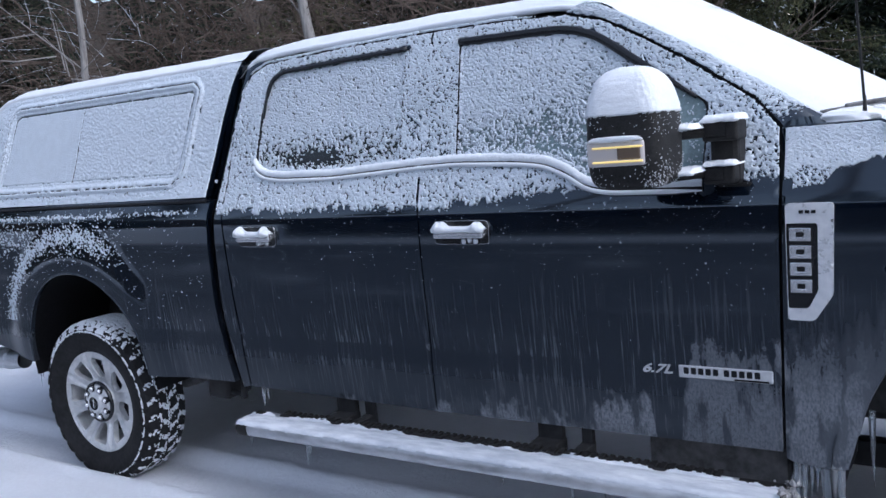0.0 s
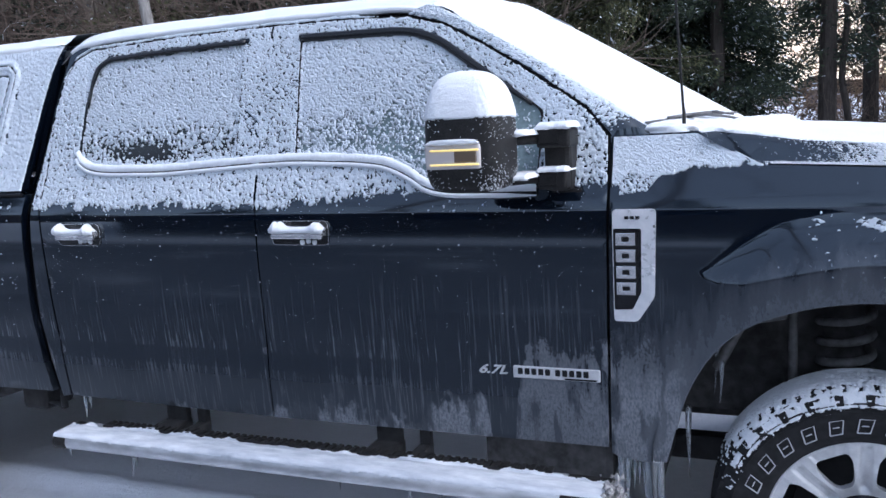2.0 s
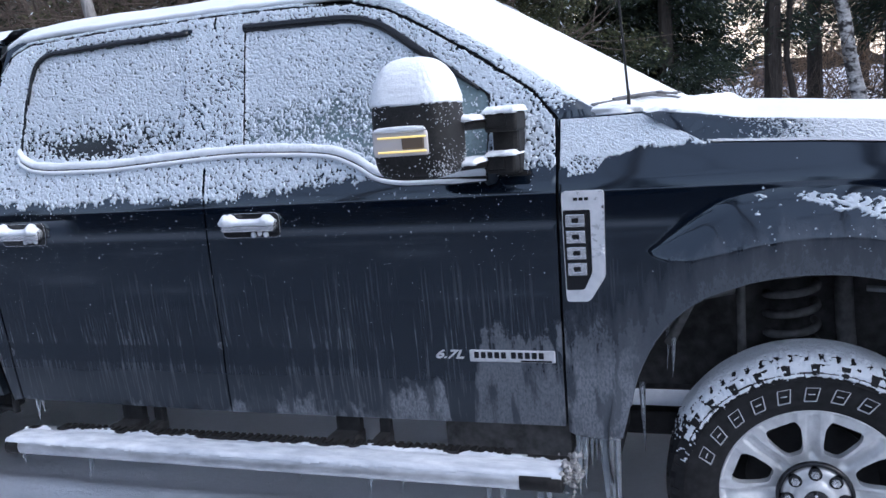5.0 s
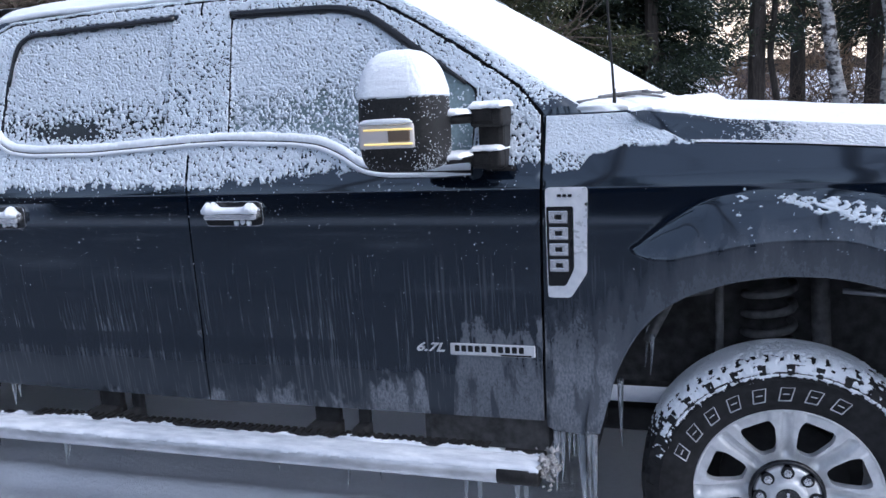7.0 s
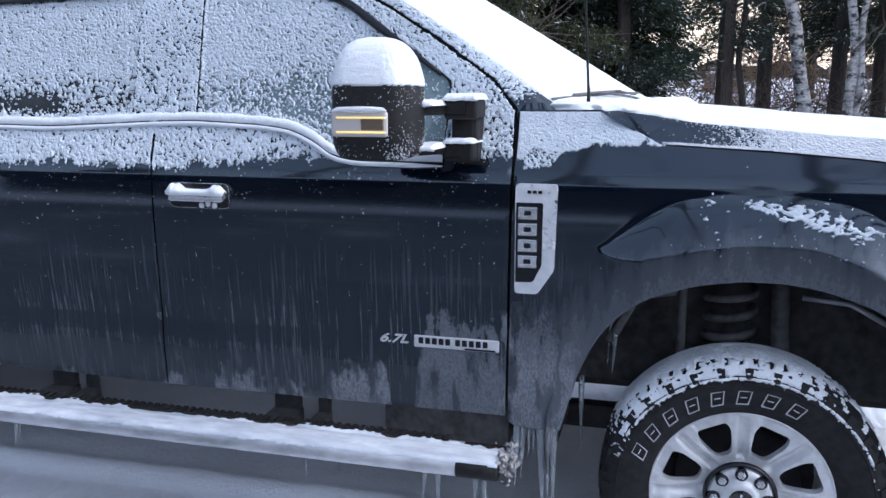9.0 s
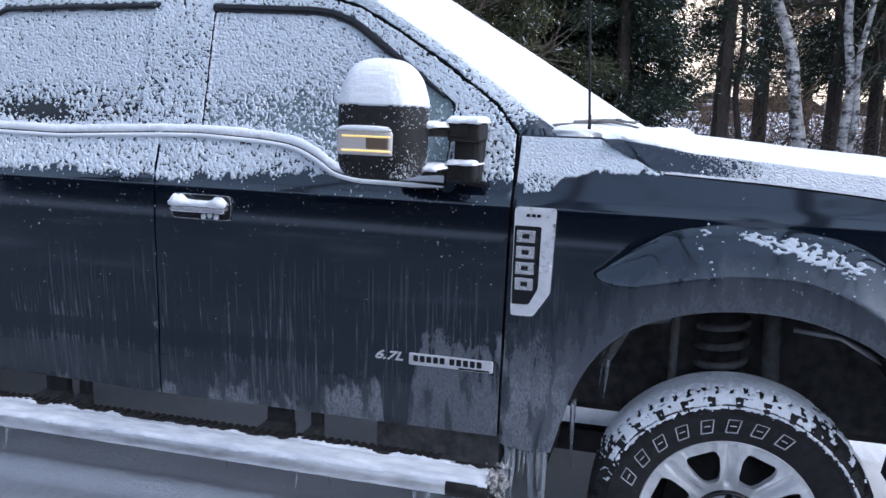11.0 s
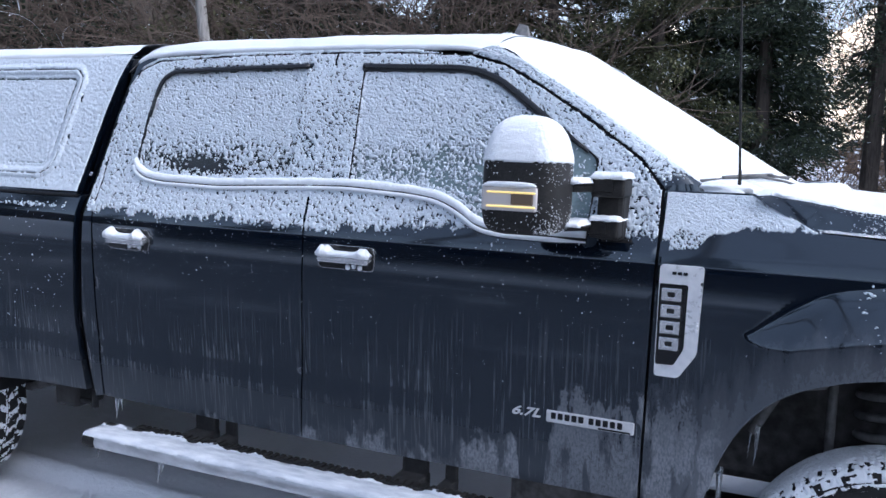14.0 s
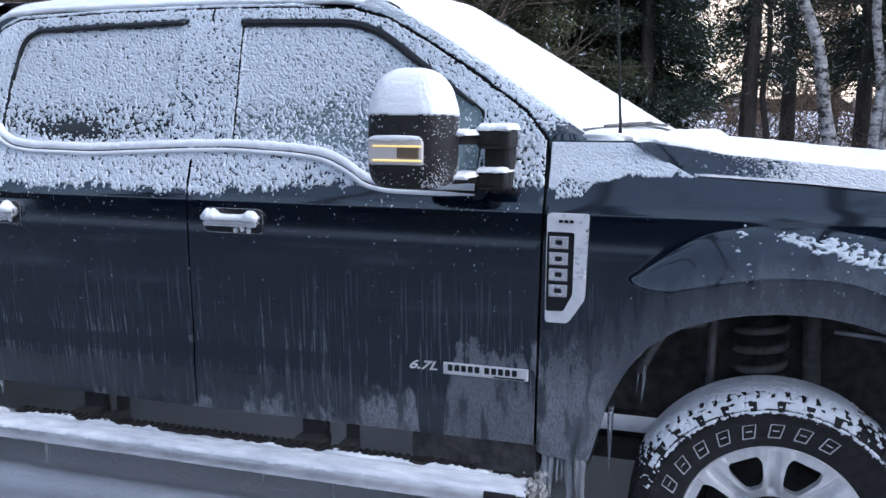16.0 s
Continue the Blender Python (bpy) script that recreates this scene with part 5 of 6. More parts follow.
def cab_snow(x, z):
    leaf = fbm(x / .0074 + .5 * vnoise(x / .03, z / .03, 36), z / .0092, 37, 3, .5)       # broad hanging flakes low down
    up = step01(1.62, 1.84, z) * ((x > -2.80) & (x < -.93))
    n = up * (.5 + 1.28 * (flakes(x, z, 3, .0068, .0040) - .5)) + (1 - up) * (.5 + 1.45 * (.54 * leaf + .46 * flakes(x, z, 4, .0052, .0038) - .5))
    h = cling(n, cab_cover(x, z), .0062 - .0022 * up, feathers(x * 1.5, z * 1.5, 20))
    rim = DRIP[2:16]
    thin = .0042 + .0065 * (vnoise(x / .014, z / .014, 31) - .4)
    for line, wide in ((rim, .85), (REAR_WIN[2:7], 1.2), (GUARD_R, 2.5), (GUARD_F, 2.5), ([FRONT_WIN[0], FRONT_WIN[-1]], .6), ([GAP[0], (-1.947, 2.0)], .9), (GAP[2:4], 1.0), (SILL, .8)):
        h = np.where(far_from(x, z, line) < thin * wide, -1, h)
    ok = (x > cab_end(z) + .004) & (x < np.interp(z, [1.3, 1.60, 1.685, 1.815, 1.92, 1.99, 2.027, 2.045], [-.712, -.722, -.79, -.98, -1.15, -1.28, -1.41, -1.60]))
    rail = np.interp(x, [p[0] for p in DRIP[4:16]], [p[1] for p in DRIP[4:16]])
    return np.where(ok & (z < rail + .012), h, -1)


def cab_skin(x, z):
    y = skin(x, z)
    glass = within(x, z, REAR_WIN) | within(x, z, FRONT_WIN)
    edge = np.minimum(far_from(x, z, REAR_WIN + REAR_WIN[:1]), far_from(x, z, FRONT_WIN + FRONT_WIN[:1]))
    return x, y + np.where(glass, .005 * step01(0, .016, edge), 0), z


snow_on("frost_on_cab", np.arange(-3.05, -.70, .0020), np.arange(1.375, 2.06, .0020), cab_skin, cab_snow, FROST, "clumped frost clinging to the cab's doors and windows")


def wing_snow(x, z):
    n = flakes(x, z, 13, .0056, .0034)
    low = np.interp(x, [-.71, -.60, -.50, -.30], [1.455, 1.465, 1.492, 1.497]) + .05 * (fbm(x / .03, z / .05, 8) - .5)
    c = .94 - 1.3 * step01(.016, -.012, z - low)
    tongue = within(x, z, [(-.68, 1.42), (-.60, 1.43), (-.56, 1.48), (-.68, 1.49)])
    c = np.where(tongue, np.maximum(c, .62), c)
    lim = np.interp(x, [-.45, -.29], [1.592, 1.500])
    return np.where((z < lim) & (x > -.703), cling(n, c, .0034, feathers(x * 1.2, z * 1.5, 24)), -1)


snow_on("snow_on_wing", np.arange(-.706, -.27, .0015), np.arange(1.40, 1.597, .0015), on_side, wing_snow, FROST, "frost on the wing below the windscreen")


def wing_patch(x, z):
    n = .5 + 1.25 * (fbm(x / .013 + .8 * vnoise(x / .03, z / .02, 46), z / .0065, 14, 4, .55) - .5)
    top = np.interp(x, [-.06, -.03, .14, .22, .34], [1.335, 1.345, 1.332, 1.30, 1.265]) + .010 * (vnoise(x / .02, x * 0, 47) - .5)
    tall = np.interp(x, [-.06, .0, .08, .18, .26, .34], [.012, .035, .060, .075, .050, .012])
    body = step01(.008, -.004, z - top) * step01(tall, tall * .55, top - z) * step01(-.065, -.03, x) * step01(.35, .27, x)
    drops = np.exp(-(((x + .140) / .016)**2 + ((z - 1.340) / .018)**2)) + .8 * np.exp(-(((x + .152) / .007)**2 + ((z - 1.300) / .009)**2))
    return cling(n, -.1 + .72 * body + .75 * drops, .0040, feathers(x * 1.4, z * 1.6, 27))


snow_on("snow_patch_on_wing", np.arange(-.18, .42, .0018), np.arange(1.18, 1.37, .0018), on_side, wing_patch, FROST, "patch of crusted snow above the front arch")


def bed_arch_snow(x, z):
    n = flakes(x, z, 15, .0085, .006)
    r, th = np.hypot(x - ARCH_R[0], z - ARCH_R[1]), np.degrees(np.arctan2(z - ARCH_R[1], x - ARCH_R[0]))
    band = np.exp(-((r - .66) / .06)**2) * step01(40, 75, th) * step01(185, 165, th)
    flecks = .42 * np.exp(-((z - 1.415) / .012)**2) + .30 * step01(-3.55, -3.85, x) * np.exp(-((z - 1.30) / .10)**2)
    return np.where(r > ARCH_R[2] + .012, cling(n, np.maximum(.58 * band, flecks), .004, feathers(x, z, 28)), -1)


snow_on("snow_on_bed_side", np.arange(-5.0, -3.12, .0032), np.arange(.86, 1.455, .0032), on_side, bed_arch_snow, FROST, "snow caught on the flare over the rear wheel")


def topper_snow(x, z):
    n = flakes(x, z, 16, .011, .0075)
    h = cling(n, .90 + .12 * step01(1.9, 2.03, z), .006, feathers(x, z, 23))
    d = far_from(x, z, TW + TW[:1])
    inner = within(x, z, TW)
    h = np.where(inner & (d > .045) & (x < -4.07 + .13 * (z - 1.58)), .0012 + .0012 * fbm(x / .02, z / .02, 48), h)     # the slid pane lies deeper under smooth frost
    ragged = vnoise(x / .012, z / .012, 3)
    gaps = .5 + .5 * step01(1.60, 1.95, z)                     # the lines drown in snow lower down
    h = np.where((d < .0035 + .006 * (ragged - .45) * gaps) & ((z > 1.70) | (ragged > .35)), -1, h)
    h = np.where(inner & (np.abs(d - .042) < .0060 * gaps + .006 * (ragged - .6)), -1, h)
    h = np.where(inner & (d > .04) & (np.abs(x + 4.07 - .13 * (z - 1.58)) < .006 + .009 * (ragged - .5)), -1, h)
    return np.where((x < top_front(z) - .004) & (x > top_rear(z)), h, -1)


snow_on("frost_on_topper", np.arange(-5.10, -2.93, .0036), np.arange(1.478, 2.056, .0036), lambda x, z: on_topper(x, z), topper_snow, FROST, "even frost on the topper's side")


def roof_snow(x, s):
    t = np.minimum(s, 1 - s)
    return .010 + .027 * step01(0, .05, t) * (.75 + .5 * fbm(x / .25, s / .12, 50)) + .003 * fbm(x / .02, s / .01, 51)


snow_on("snow_on_roof", np.linspace(-2.935, -1.330, 160), np.r_[np.linspace(0, .06, 16), np.linspace(.07, .93, 60), np.linspace(.94, 1, 16)], roof, roof_snow, SNOW, "smooth snow blanket on the cab roof")
snow_on("snow_on_topper_roof", np.linspace(-5.04, -2.935, 200), np.r_[np.linspace(0, .06, 16), np.linspace(.07, .93, 60), np.linspace(.94, 1, 16)], topper_roof, roof_snow, SNOW, "smooth snow blanket on the topper")


def screen_snow(u, s):
    t = np.minimum(s, 1 - s)
    edge = .012 + .010 * (vnoise(u / .012, u * 0, 3) - .5)
    h = .004 + .020 * step01(.0, .06, t) + .014 * step01(.86, 1.0, u) * fbm(u / .02, s / .015, 61) + .002 * fbm(u / .02, s / .02, 60)
    return np.where(t > edge, h, -1)


snow_on("snow_on_windscreen", np.linspace(-.02, 1.03, 150), np.linspace(0.0, 1.0, 160), screen, screen_snow, SNOW, "smooth snow covering the windscreen")


def post_snow(u, s):
    n = flakes(u * .80, s * .11, 18, .0070, .0042)
    c = .74 - .25 * step01(.80, .99, u) - .7 * step01(.91, .985, u + .10 * (s - .5)) * (s < 2)
    return cling(n, c - .4 * step01(.06, .0, s) - .2 * step01(.9, 1.0, s), .0055, feathers(u * .8, s * .11, 25))


snow_on("frost_on_screen_post", np.linspace(0, 1, 380), np.linspace(0, 1, 52), pillar, post_snow, FROST, "frost on the windscreen post")


def bonnet_snow(x, s):
    t = np.minimum(s, 1 - s)
    n = flakes(x, t * 2.0, 19, .0046, .0030)
    side = cling(n, .02 + .60 * step01(-.27, .02, x + .14 * (fbm(x / .05, t / .02, 44) - .5)) + .36 * step01(-.10, .16, x) + .85 * step01(.011, .006, t) * step01(-.31, -.24, x) + .16 * step01(.040, .052, t) * step01(-.36, -.2, x), .004, feathers(x, t * 2, 26))
    top = .003 + .022 * step01(.052, .12, t) + .008 * fbm(x / .10, s / .06, 62) * step01(.06, .12, t) + .010 * step01(-.12, -.40, x) * fbm(x / .06, s / .04, 63)
    return np.where(t > .052 + .010 * (vnoise(x / .03, x * 0, 4) - .5), top, side)


snow_on("snow_on_bonnet", np.linspace(-.46, .94, 620), np.r_[np.linspace(0, .10, 96), np.linspace(.11, .89, 60), np.linspace(.90, 1, 20)], bonnet, bonnet_snow, SNOW, "deep snow on the bonnet")


# heaped snow on the cowl and round the wipers
def cowl_pos(x, y):
    return x, y, 1.560 + 0 * x


def cowl_snow(x, y):
    bow = .30 * np.sin(np.pi * np.clip(y / W, 0, 1))
    inside = step01(.11, .17, y) * step01(W - .11, W - .17, y) * step01(-.71, -.62, x - bow * .3) * step01(-.34, -.47, x - bow)
    return np.where(inside > .02, inside * (.018 + .034 * fbm(x / .05, y / .06, 64, 4, .6) + .018 * np.sin(np.pi * np.clip(y / W, 0, 1))), -1)


snow_on("snow_on_cowl", np.linspace(-.70, .30, 90), np.linspace(.09, W - .09, 130), cowl_pos, cowl_snow, SNOW, "lumpy snow heaped against the windscreen")


# mirror cap, arms, sills, handles and running board
def mirror_snow(u, v):
    z = mirror_shape(u, v)[2]
    low = 1.664 + .004 * (vnoise(u / .12, u * 0, 2) - .5)
    return np.where(z > low, .003 + .010 * step01(1.69, 1.77, z) + .003 * fbm(u * 12, v * 12, 70), -1)


snow_on("snow_cap_on_mirror", np.linspace(-np.pi, np.pi, 150), np.linspace(.2, 1.57, 90), mirror_shape, mirror_snow, SNOW, "domed snow cap on the towing mirror")


def lump(name, c, half, seed, label, power=.8, n=14):
    a, b = np.linspace(-np.pi, np.pi, 2 * n + 1), np.linspace(-np.pi / 2, np.pi / 2, n + 1)

    def f(u, v):
        def sp(t, p):
            return np.sign(t) * np.abs(t)**p
        k = 1 + .62 * (fbm(np.cos(u) * 2.4 + 9 + c[0] * 40, np.sin(u) * 2.4 + v * 2.6 + c[2] * 40, seed) - .5)
        return (c[0] + half[0] * sp(np.cos(v), power) * sp(np.cos(u), power) * k, c[1] + half[1] * sp(np.cos(v), power) * sp(np.sin(u), power) * k, c[2] + half[2] * sp(np.sin(v), power) * k)
    return tagged(gridsurf(name, a, b, f, SNOW), label, "snow", "", "stuff")


def drift(name, lo, hi, z, thick, hang_, seed, label):
    """A ragged bank of snow on a small ledge, hanging a little over its front."""
    def pos(x, t):
        return x, hi[1] + (lo[1] - .004 - hi[1]) * np.minimum(t, 1), z - np.maximum(t - 1, 0) * hang_ * 5

    def h(x, t):
        e = step01(lo[0], lo[0] + .012, x) * step01(hi[0], hi[0] - .012, x)
        low = 1.02 + .16 * fbm(x / .018, x * 0, seed)
        return np.where((t < low) & (e > .02), e * (thick * (.55 + .8 * fbm(x / .03, t * 2, seed + 1)) * step01(low + .05, low - .3, t) + .003), -1)
    return snow_on(name, np.linspace(hi[0], lo[0], 70), np.linspace(0, 1.2, 50), pos, h, SNOW, label)


drift("snow_on_mirror_arm", (-.975, -.235), (-.892, -.07), 1.612, .012, .008, 71, "ragged snow on the upper mirror arm")
drift("snow_on_mirror_arm", (-.906, -.108), (-.796, .04), 1.629, .013, .008, 78, "ragged snow on the upper mirror arm")
drift("snow_on_mirror_arm", (-.975, -.235), (-.892, -.07), 1.491, .009, .008, 72, "ragged snow on the lower mirror arm")
drift("snow_on_mirror_arm", (-.906, -.108), (-.808, .04), 1.503, .009, .005, 79, "ragged snow on the lower mirror arm")
lump("snow_on_cowl_corner", (-.560, .150, 1.598), (.085, .06, .024), 69, "snow heaped at the foot of the windscreen post")
lump("snow_on_mirror_lamp", (-1.050, -.408, 1.601), (.078, .014, .008), 73, "snow rim on the mirror lamp")
for hx0, hx1 in ((-1.875, -1.668), (-2.868, -2.672)):
    y = float(skin(hx0, 1.3)) - .025
    top_z = 1.329 if hx0 > -2 else 1.323

    def on_handle(u, t, y=y, top_z=top_z):
        a = np.radians(-40 + 230 * t)
        return u, y + .004 - .015 * np.cos(a), top_z - .010 + .013 * np.sin(a)

    def handle_snow(u, t, hx0=hx0, hx1=hx1):
        heap = np.exp(-((u - hx0 - .030) / .024)**2) + .85 * np.exp(-((u - hx1 + .026) / .021)**2)
        ends = step01(hx0 - .006, hx0 + .012, u) * step01(hx1 + .006, hx1 - .012, u)
        front = step01(0, .3, t) * step01(1.0, .72 - .35 * fbm(u / .02, t * 0, 74), t)
        return np.where(front * ends > .05, front * ends * (.0012 + .020 * heap * (.5 + fbm(u / .012, t * 3, 75)) + .003 * fbm(u / .014, t * 4, 76)), -1)
    snow_on("snow_on_handle", np.linspace(hx0 - .006, hx1 + .006, 90), np.linspace(0, 1, 30), on_handle, handle_snow, SNOW, "snow heaped on the door handle")
    for q in range(3):
        lump("snow_in_handle_cup", (hx0 + .115 + .024 * q, y + .016, 1.279 + .004 * (q % 2)), (.008, .007, .009), 77 + q, "snow crumbs in the handle cup")

bm = bmesh.new()
rs = np.random.RandomState(5)
pts = resample(rounded(SILL, .05, False), .012, False)
px_, pz_ = np.array([p[0] for p in pts]), np.array([p[1] for p in pts])


def sill_pos(u, t):
    x, z = np.interp(u, np.arange(len(pts)), px_), np.interp(u, np.arange(len(pts)), pz_)
    a = np.radians(-30 + 240 * t)
    return x, skin(x, z) + .006 - .015 * np.cos(a), z + .014 + .014 * np.sin(a)


def sill_snow(u, t):
    x = np.interp(u, np.arange(len(pts)), px_)
    thin = step01(len(pts) - 1, len(pts) - 14, u)
    return thin * (.0005 + .0060 * fbm(x / .035, t * 2.5, 33) * step01(0, .4, t) + .0035 * (fbm(x / .009, t * 7, 34) - .3)) + .0006


snow_on("snow_ledge_on_sill", np.linspace(0, len(pts) - 1, 760), np.linspace(0, 1, 22), sill_pos, sill_snow, SNOW, "ragged ledge of snow along the window sill")
tube(bm, [(x, float(skin(x, z)) - .0105, z - .0045) for x, z in pts], lambda t: .0082 * min(1, .3 + (1 - t) * 12), 6)
ob = part("snow_on_sill", bm, SNOW, None, "", True)
tagged(ob, "ledge of snow along the window sill", "snow", "", "stuff")


def board_pos(x, t):
    return x, -.184 + .150 * t, .5485 + .013 * step01(.70, .85, t) - .018 * step01(.16, 0, t) + 0 * x


def board_snow(x, t):
    ends = step01(SX0, SX0 + .05, x) * step01(SX1 + .02, SX1 - .05, x)
    n = .6 * fbm(x / .12, t * 1.6, 80) + .4 * fbm(x / .03, t * 4, 86)
    edge = .90 - .26 * fbm(x / .06, t * 1.2, 81, 4, .5)
    front = .035 + .05 * fbm(x / .06, t * 0, 85, 3)
    body = .0012 + .008 * step01(front, front + .5, t) * step01(edge + .01, edge - .35, t) * (.2 + 1.3 * n)
    return np.where((t < edge) & (t > front), ends * body + .0010 * (fbm(x / .012, t / .10, 82) - .3), -1)


snow_on("snow_on_running_board", np.linspace(SX0, SX1, 900), np.linspace(0, 1.0, 60), board_pos, board_snow, BOARD_SNOW, "ridge of snow along the running board")

# snow rolled over the roof's side edges
for far in (False, True):
    bm = bmesh.new()
    xs = np.arange(-2.90, -1.19, .012)
    zz = rail_z(xs)
    wob = fbm(xs / .05, xs * 0, 67)
    line = [(x, (W - float(side_y(z)) - .012) if far else float(side_y(z)) + .012, z + .014 - .012 * (x > -1.24)) for x, z in zip(xs, zz)]
    tube(bm, line, lambda t: float(.0125 + .007 * (wob[min(len(wob) - 1, int(t * len(wob)))] - .4)) * min(1, .42 + (1 - t) * 4), 8)
    tagged(part("snow_on_roof_side", bm, SNOW, None, "", True), "rolled edge of snow along the roof rail", "snow", "", "stuff")
bm = bmesh.new()
xs = np.arange(-4.98, -2.955, .014)
wob = fbm(xs / .06, xs * 0, 87)
tube(bm, [(x, float(side_y(topper_edge_z(x))) + .010, float(topper_edge_z(x)) + .005) for x in xs], lambda t: float(.020 + .006 * (wob[min(len(wob) - 1, int(t * len(wob)))] - .5)) * min(1, .3 + t * 12, .3 + (1 - t) * 12), 8)
tagged(part("snow_on_topper_edge", bm, SNOW, None, "", True), "thick rolled edge of snow along the topper roof", "snow", "", "stuff")
lump("snow_on_roof_fin", (-1.565, .985, 2.195), (.052, .035, .034), 68, "snow drifted behind the roof fin")

# snow carried from the roof on to the windscreen
def header_snow(u, s):
    return .032 - .010 * u + .010 * np.sin(np.pi * u) + .003 * fbm(u * 9, s * 90, 66) + 0 * s


snow_on("snow_on_roof_edge", np.linspace(-.08, 1.35, 24), np.linspace(.012, .988, 130), header, header_snow, SNOW, "snow sloping from the roof on to the windscreen")

# crumbs of snow stuck to the paint
verts, faces = [], []
rs = np.random.RandomState(11)
for k in range(1150):
    if k < 330 or k > 476:
        x, z = -2.93 + 2.18 * rs.rand()**1.35, 1.40 - abs(rs.normal(0, .13 if k < 476 else .22))
    elif k < 460:
        x, z = rs.uniform(-5.0, -3.2), 1.42 - abs(rs.normal(0, .10))
    else:
        x, z = rs.uniform(-.7, .4), rs.uniform(1.0, 1.45)
    if z < .80 or (z < 1.02 and k < 460) or math.hypot(x - ARCH_F[0], z - ARCH_F[1]) < .60 or math.hypot(x - ARCH_R[0], z - ARCH_R[1]) < .50 or (-.71 < x < -.56):
        continue
    r = .0005 + .0020 * rs.rand()**6 * (1 if k < 330 else 1.15) if k < 476 else .0004 + .0006 * rs.rand()
    y = float(skin(x, z))
    b0 = len(verts)
    verts += [(x - r, y, z), (x, y, z - r * 1.2), (x + r, y, z), (x, y, z + r), (x, y - r * .8, z)]
    faces += [(b0, b0 + 1, b0 + 4), (b0 + 1, b0 + 2, b0 + 4), (b0 + 2, b0 + 3, b0 + 4), (b0 + 3, b0, b0 + 4)]
tagged(obj("snow_crumbs", verts, faces, SNOW), "tiny crumbs of snow stuck to the paint", "snow", "", "stuff")
# grains on the mirror housing
verts, faces = [], []
for k in range(620):
    u, v = rs.uniform(-2.2, .5), rs.uniform(-1.0, .35)
    p = np.array(mirror_shape(np.array(u), np.array(v)), float)
    q = p + (p - np.array((-1.026, -.285, 1.600))) * .03
    r = .0006 + .0017 * rs.rand()**3
    if p[2] > 1.663 or rs.rand() > .35 + .6 * (u > -1.3):
        continue
    b0 = len(verts)
    t1 = np.array((-(p[1] + .285), p[0] + 1.026, 0)); t1 /= np.linalg.norm(t1)
    t2 = np.array((0, 0, 1.0))
    for d in (-t1, -t2, t1, t2):
        verts.append(tuple(p + d * r))
    verts.append(tuple(q))
    faces += [(b0, b0 + 1, b0 + 4), (b0 + 1, b0 + 2, b0 + 4), (b0 + 2, b0 + 3, b0 + 4), (b0 + 3, b0, b0 + 4)]
tagged(obj("snow_grains", verts, faces, SNOW), "grains of snow stuck to the mirror housing", "snow", "", "stuff")

# dirty ice grown on the board's front end
GRIT_ICE = mottled("dirty_ice", (.16, .15, .145), (.52, .52, .53), 90, .5, relief=.8, depth=.006)
rs = np.random.RandomState(17)
V, F = [], []
for k in range(150):
    c = np.array((-.700 + rs.normal(0, .018), -.085 + rs.normal(0, .038), .520 + rs.normal(0, .020)))
    r = .004 + .010 * rs.rand()**2
    d = np.array([(1, 0, 0), (0, 1, 0), (-1, 0, 0), (0, -1, 0), (0, 0, 1), (0, 0, -1)], float) * r * (.6 + .7 * rs.rand(6, 1)) + rs.normal(0, r * .2, (6, 3))
    b0 = len(V)
    V += [tuple(c + q) for q in d]
    F += [(b0 + i, b0 + (i + 1) % 4, b0 + 4) for i in range(4)] + [(b0 + (i + 1) % 4, b0 + i, b0 + 5) for i in range(4)]
tagged(obj("ice_crust", V, F, GRIT_ICE, False), "dirty crumbled ice on the running board's end", "ice", "", "stuff")

# ---- ground ----
def rise(x, y):
    return .10 * np.clip(y - 5, 0, 10) + .060 * np.clip(y - 15, 0, 24)


def spread(lo, hi, fine, reach, ratio):
    a = list(np.arange(lo, hi, fine))
    s, p = fine, a[-1]
    while p < reach:
        s *= ratio
        p += s
        a.append(p)
    s, p = fine, a[0]
    while p > -reach:
        s *= ratio
        p -= s
        a.insert(0, p)
    return np.array(a)


def ground(x, y):
    z = .080 + .035 * (fbm(x / 1.1, y / .7, 90) - .5) + .012 * (fbm(x / .12, y / .10, 91) - .5) + rise(x, y) + .25 * (fbm(x / 7, y / 7, 92) - .5) * step01(4, 9, np.hypot(x * .5, y))
    for yc in (.18, W - .18, -.75, -2.2):
        wav = yc + .03 * np.sin(x * .8 + yc * 3)
        if yc < 0:
            wav = wav + .035 * (x + 2)
        d = np.abs(y - wav)
        rut = step01(.20, .13, d)
        lugs = .008 * np.sin(x * 95 + 20 * np.abs(y - wav)) * step01(.14, .10, d)
        z = z - rut * .045 + lugs * step01(30, 3, np.abs(x)) + .022 * np.exp(-((d - .22) / .05)**2)
    return x, y, z


g = gridsurf("ground", spread(-6.2, 2.2, .022, 900, 1.16), spread(-1.8, 1.6, .022, 900, 1.16), ground, DRIVE)
tagged(g, "snow-covered driveway with tyre ruts", "snow ground", "", "structure")

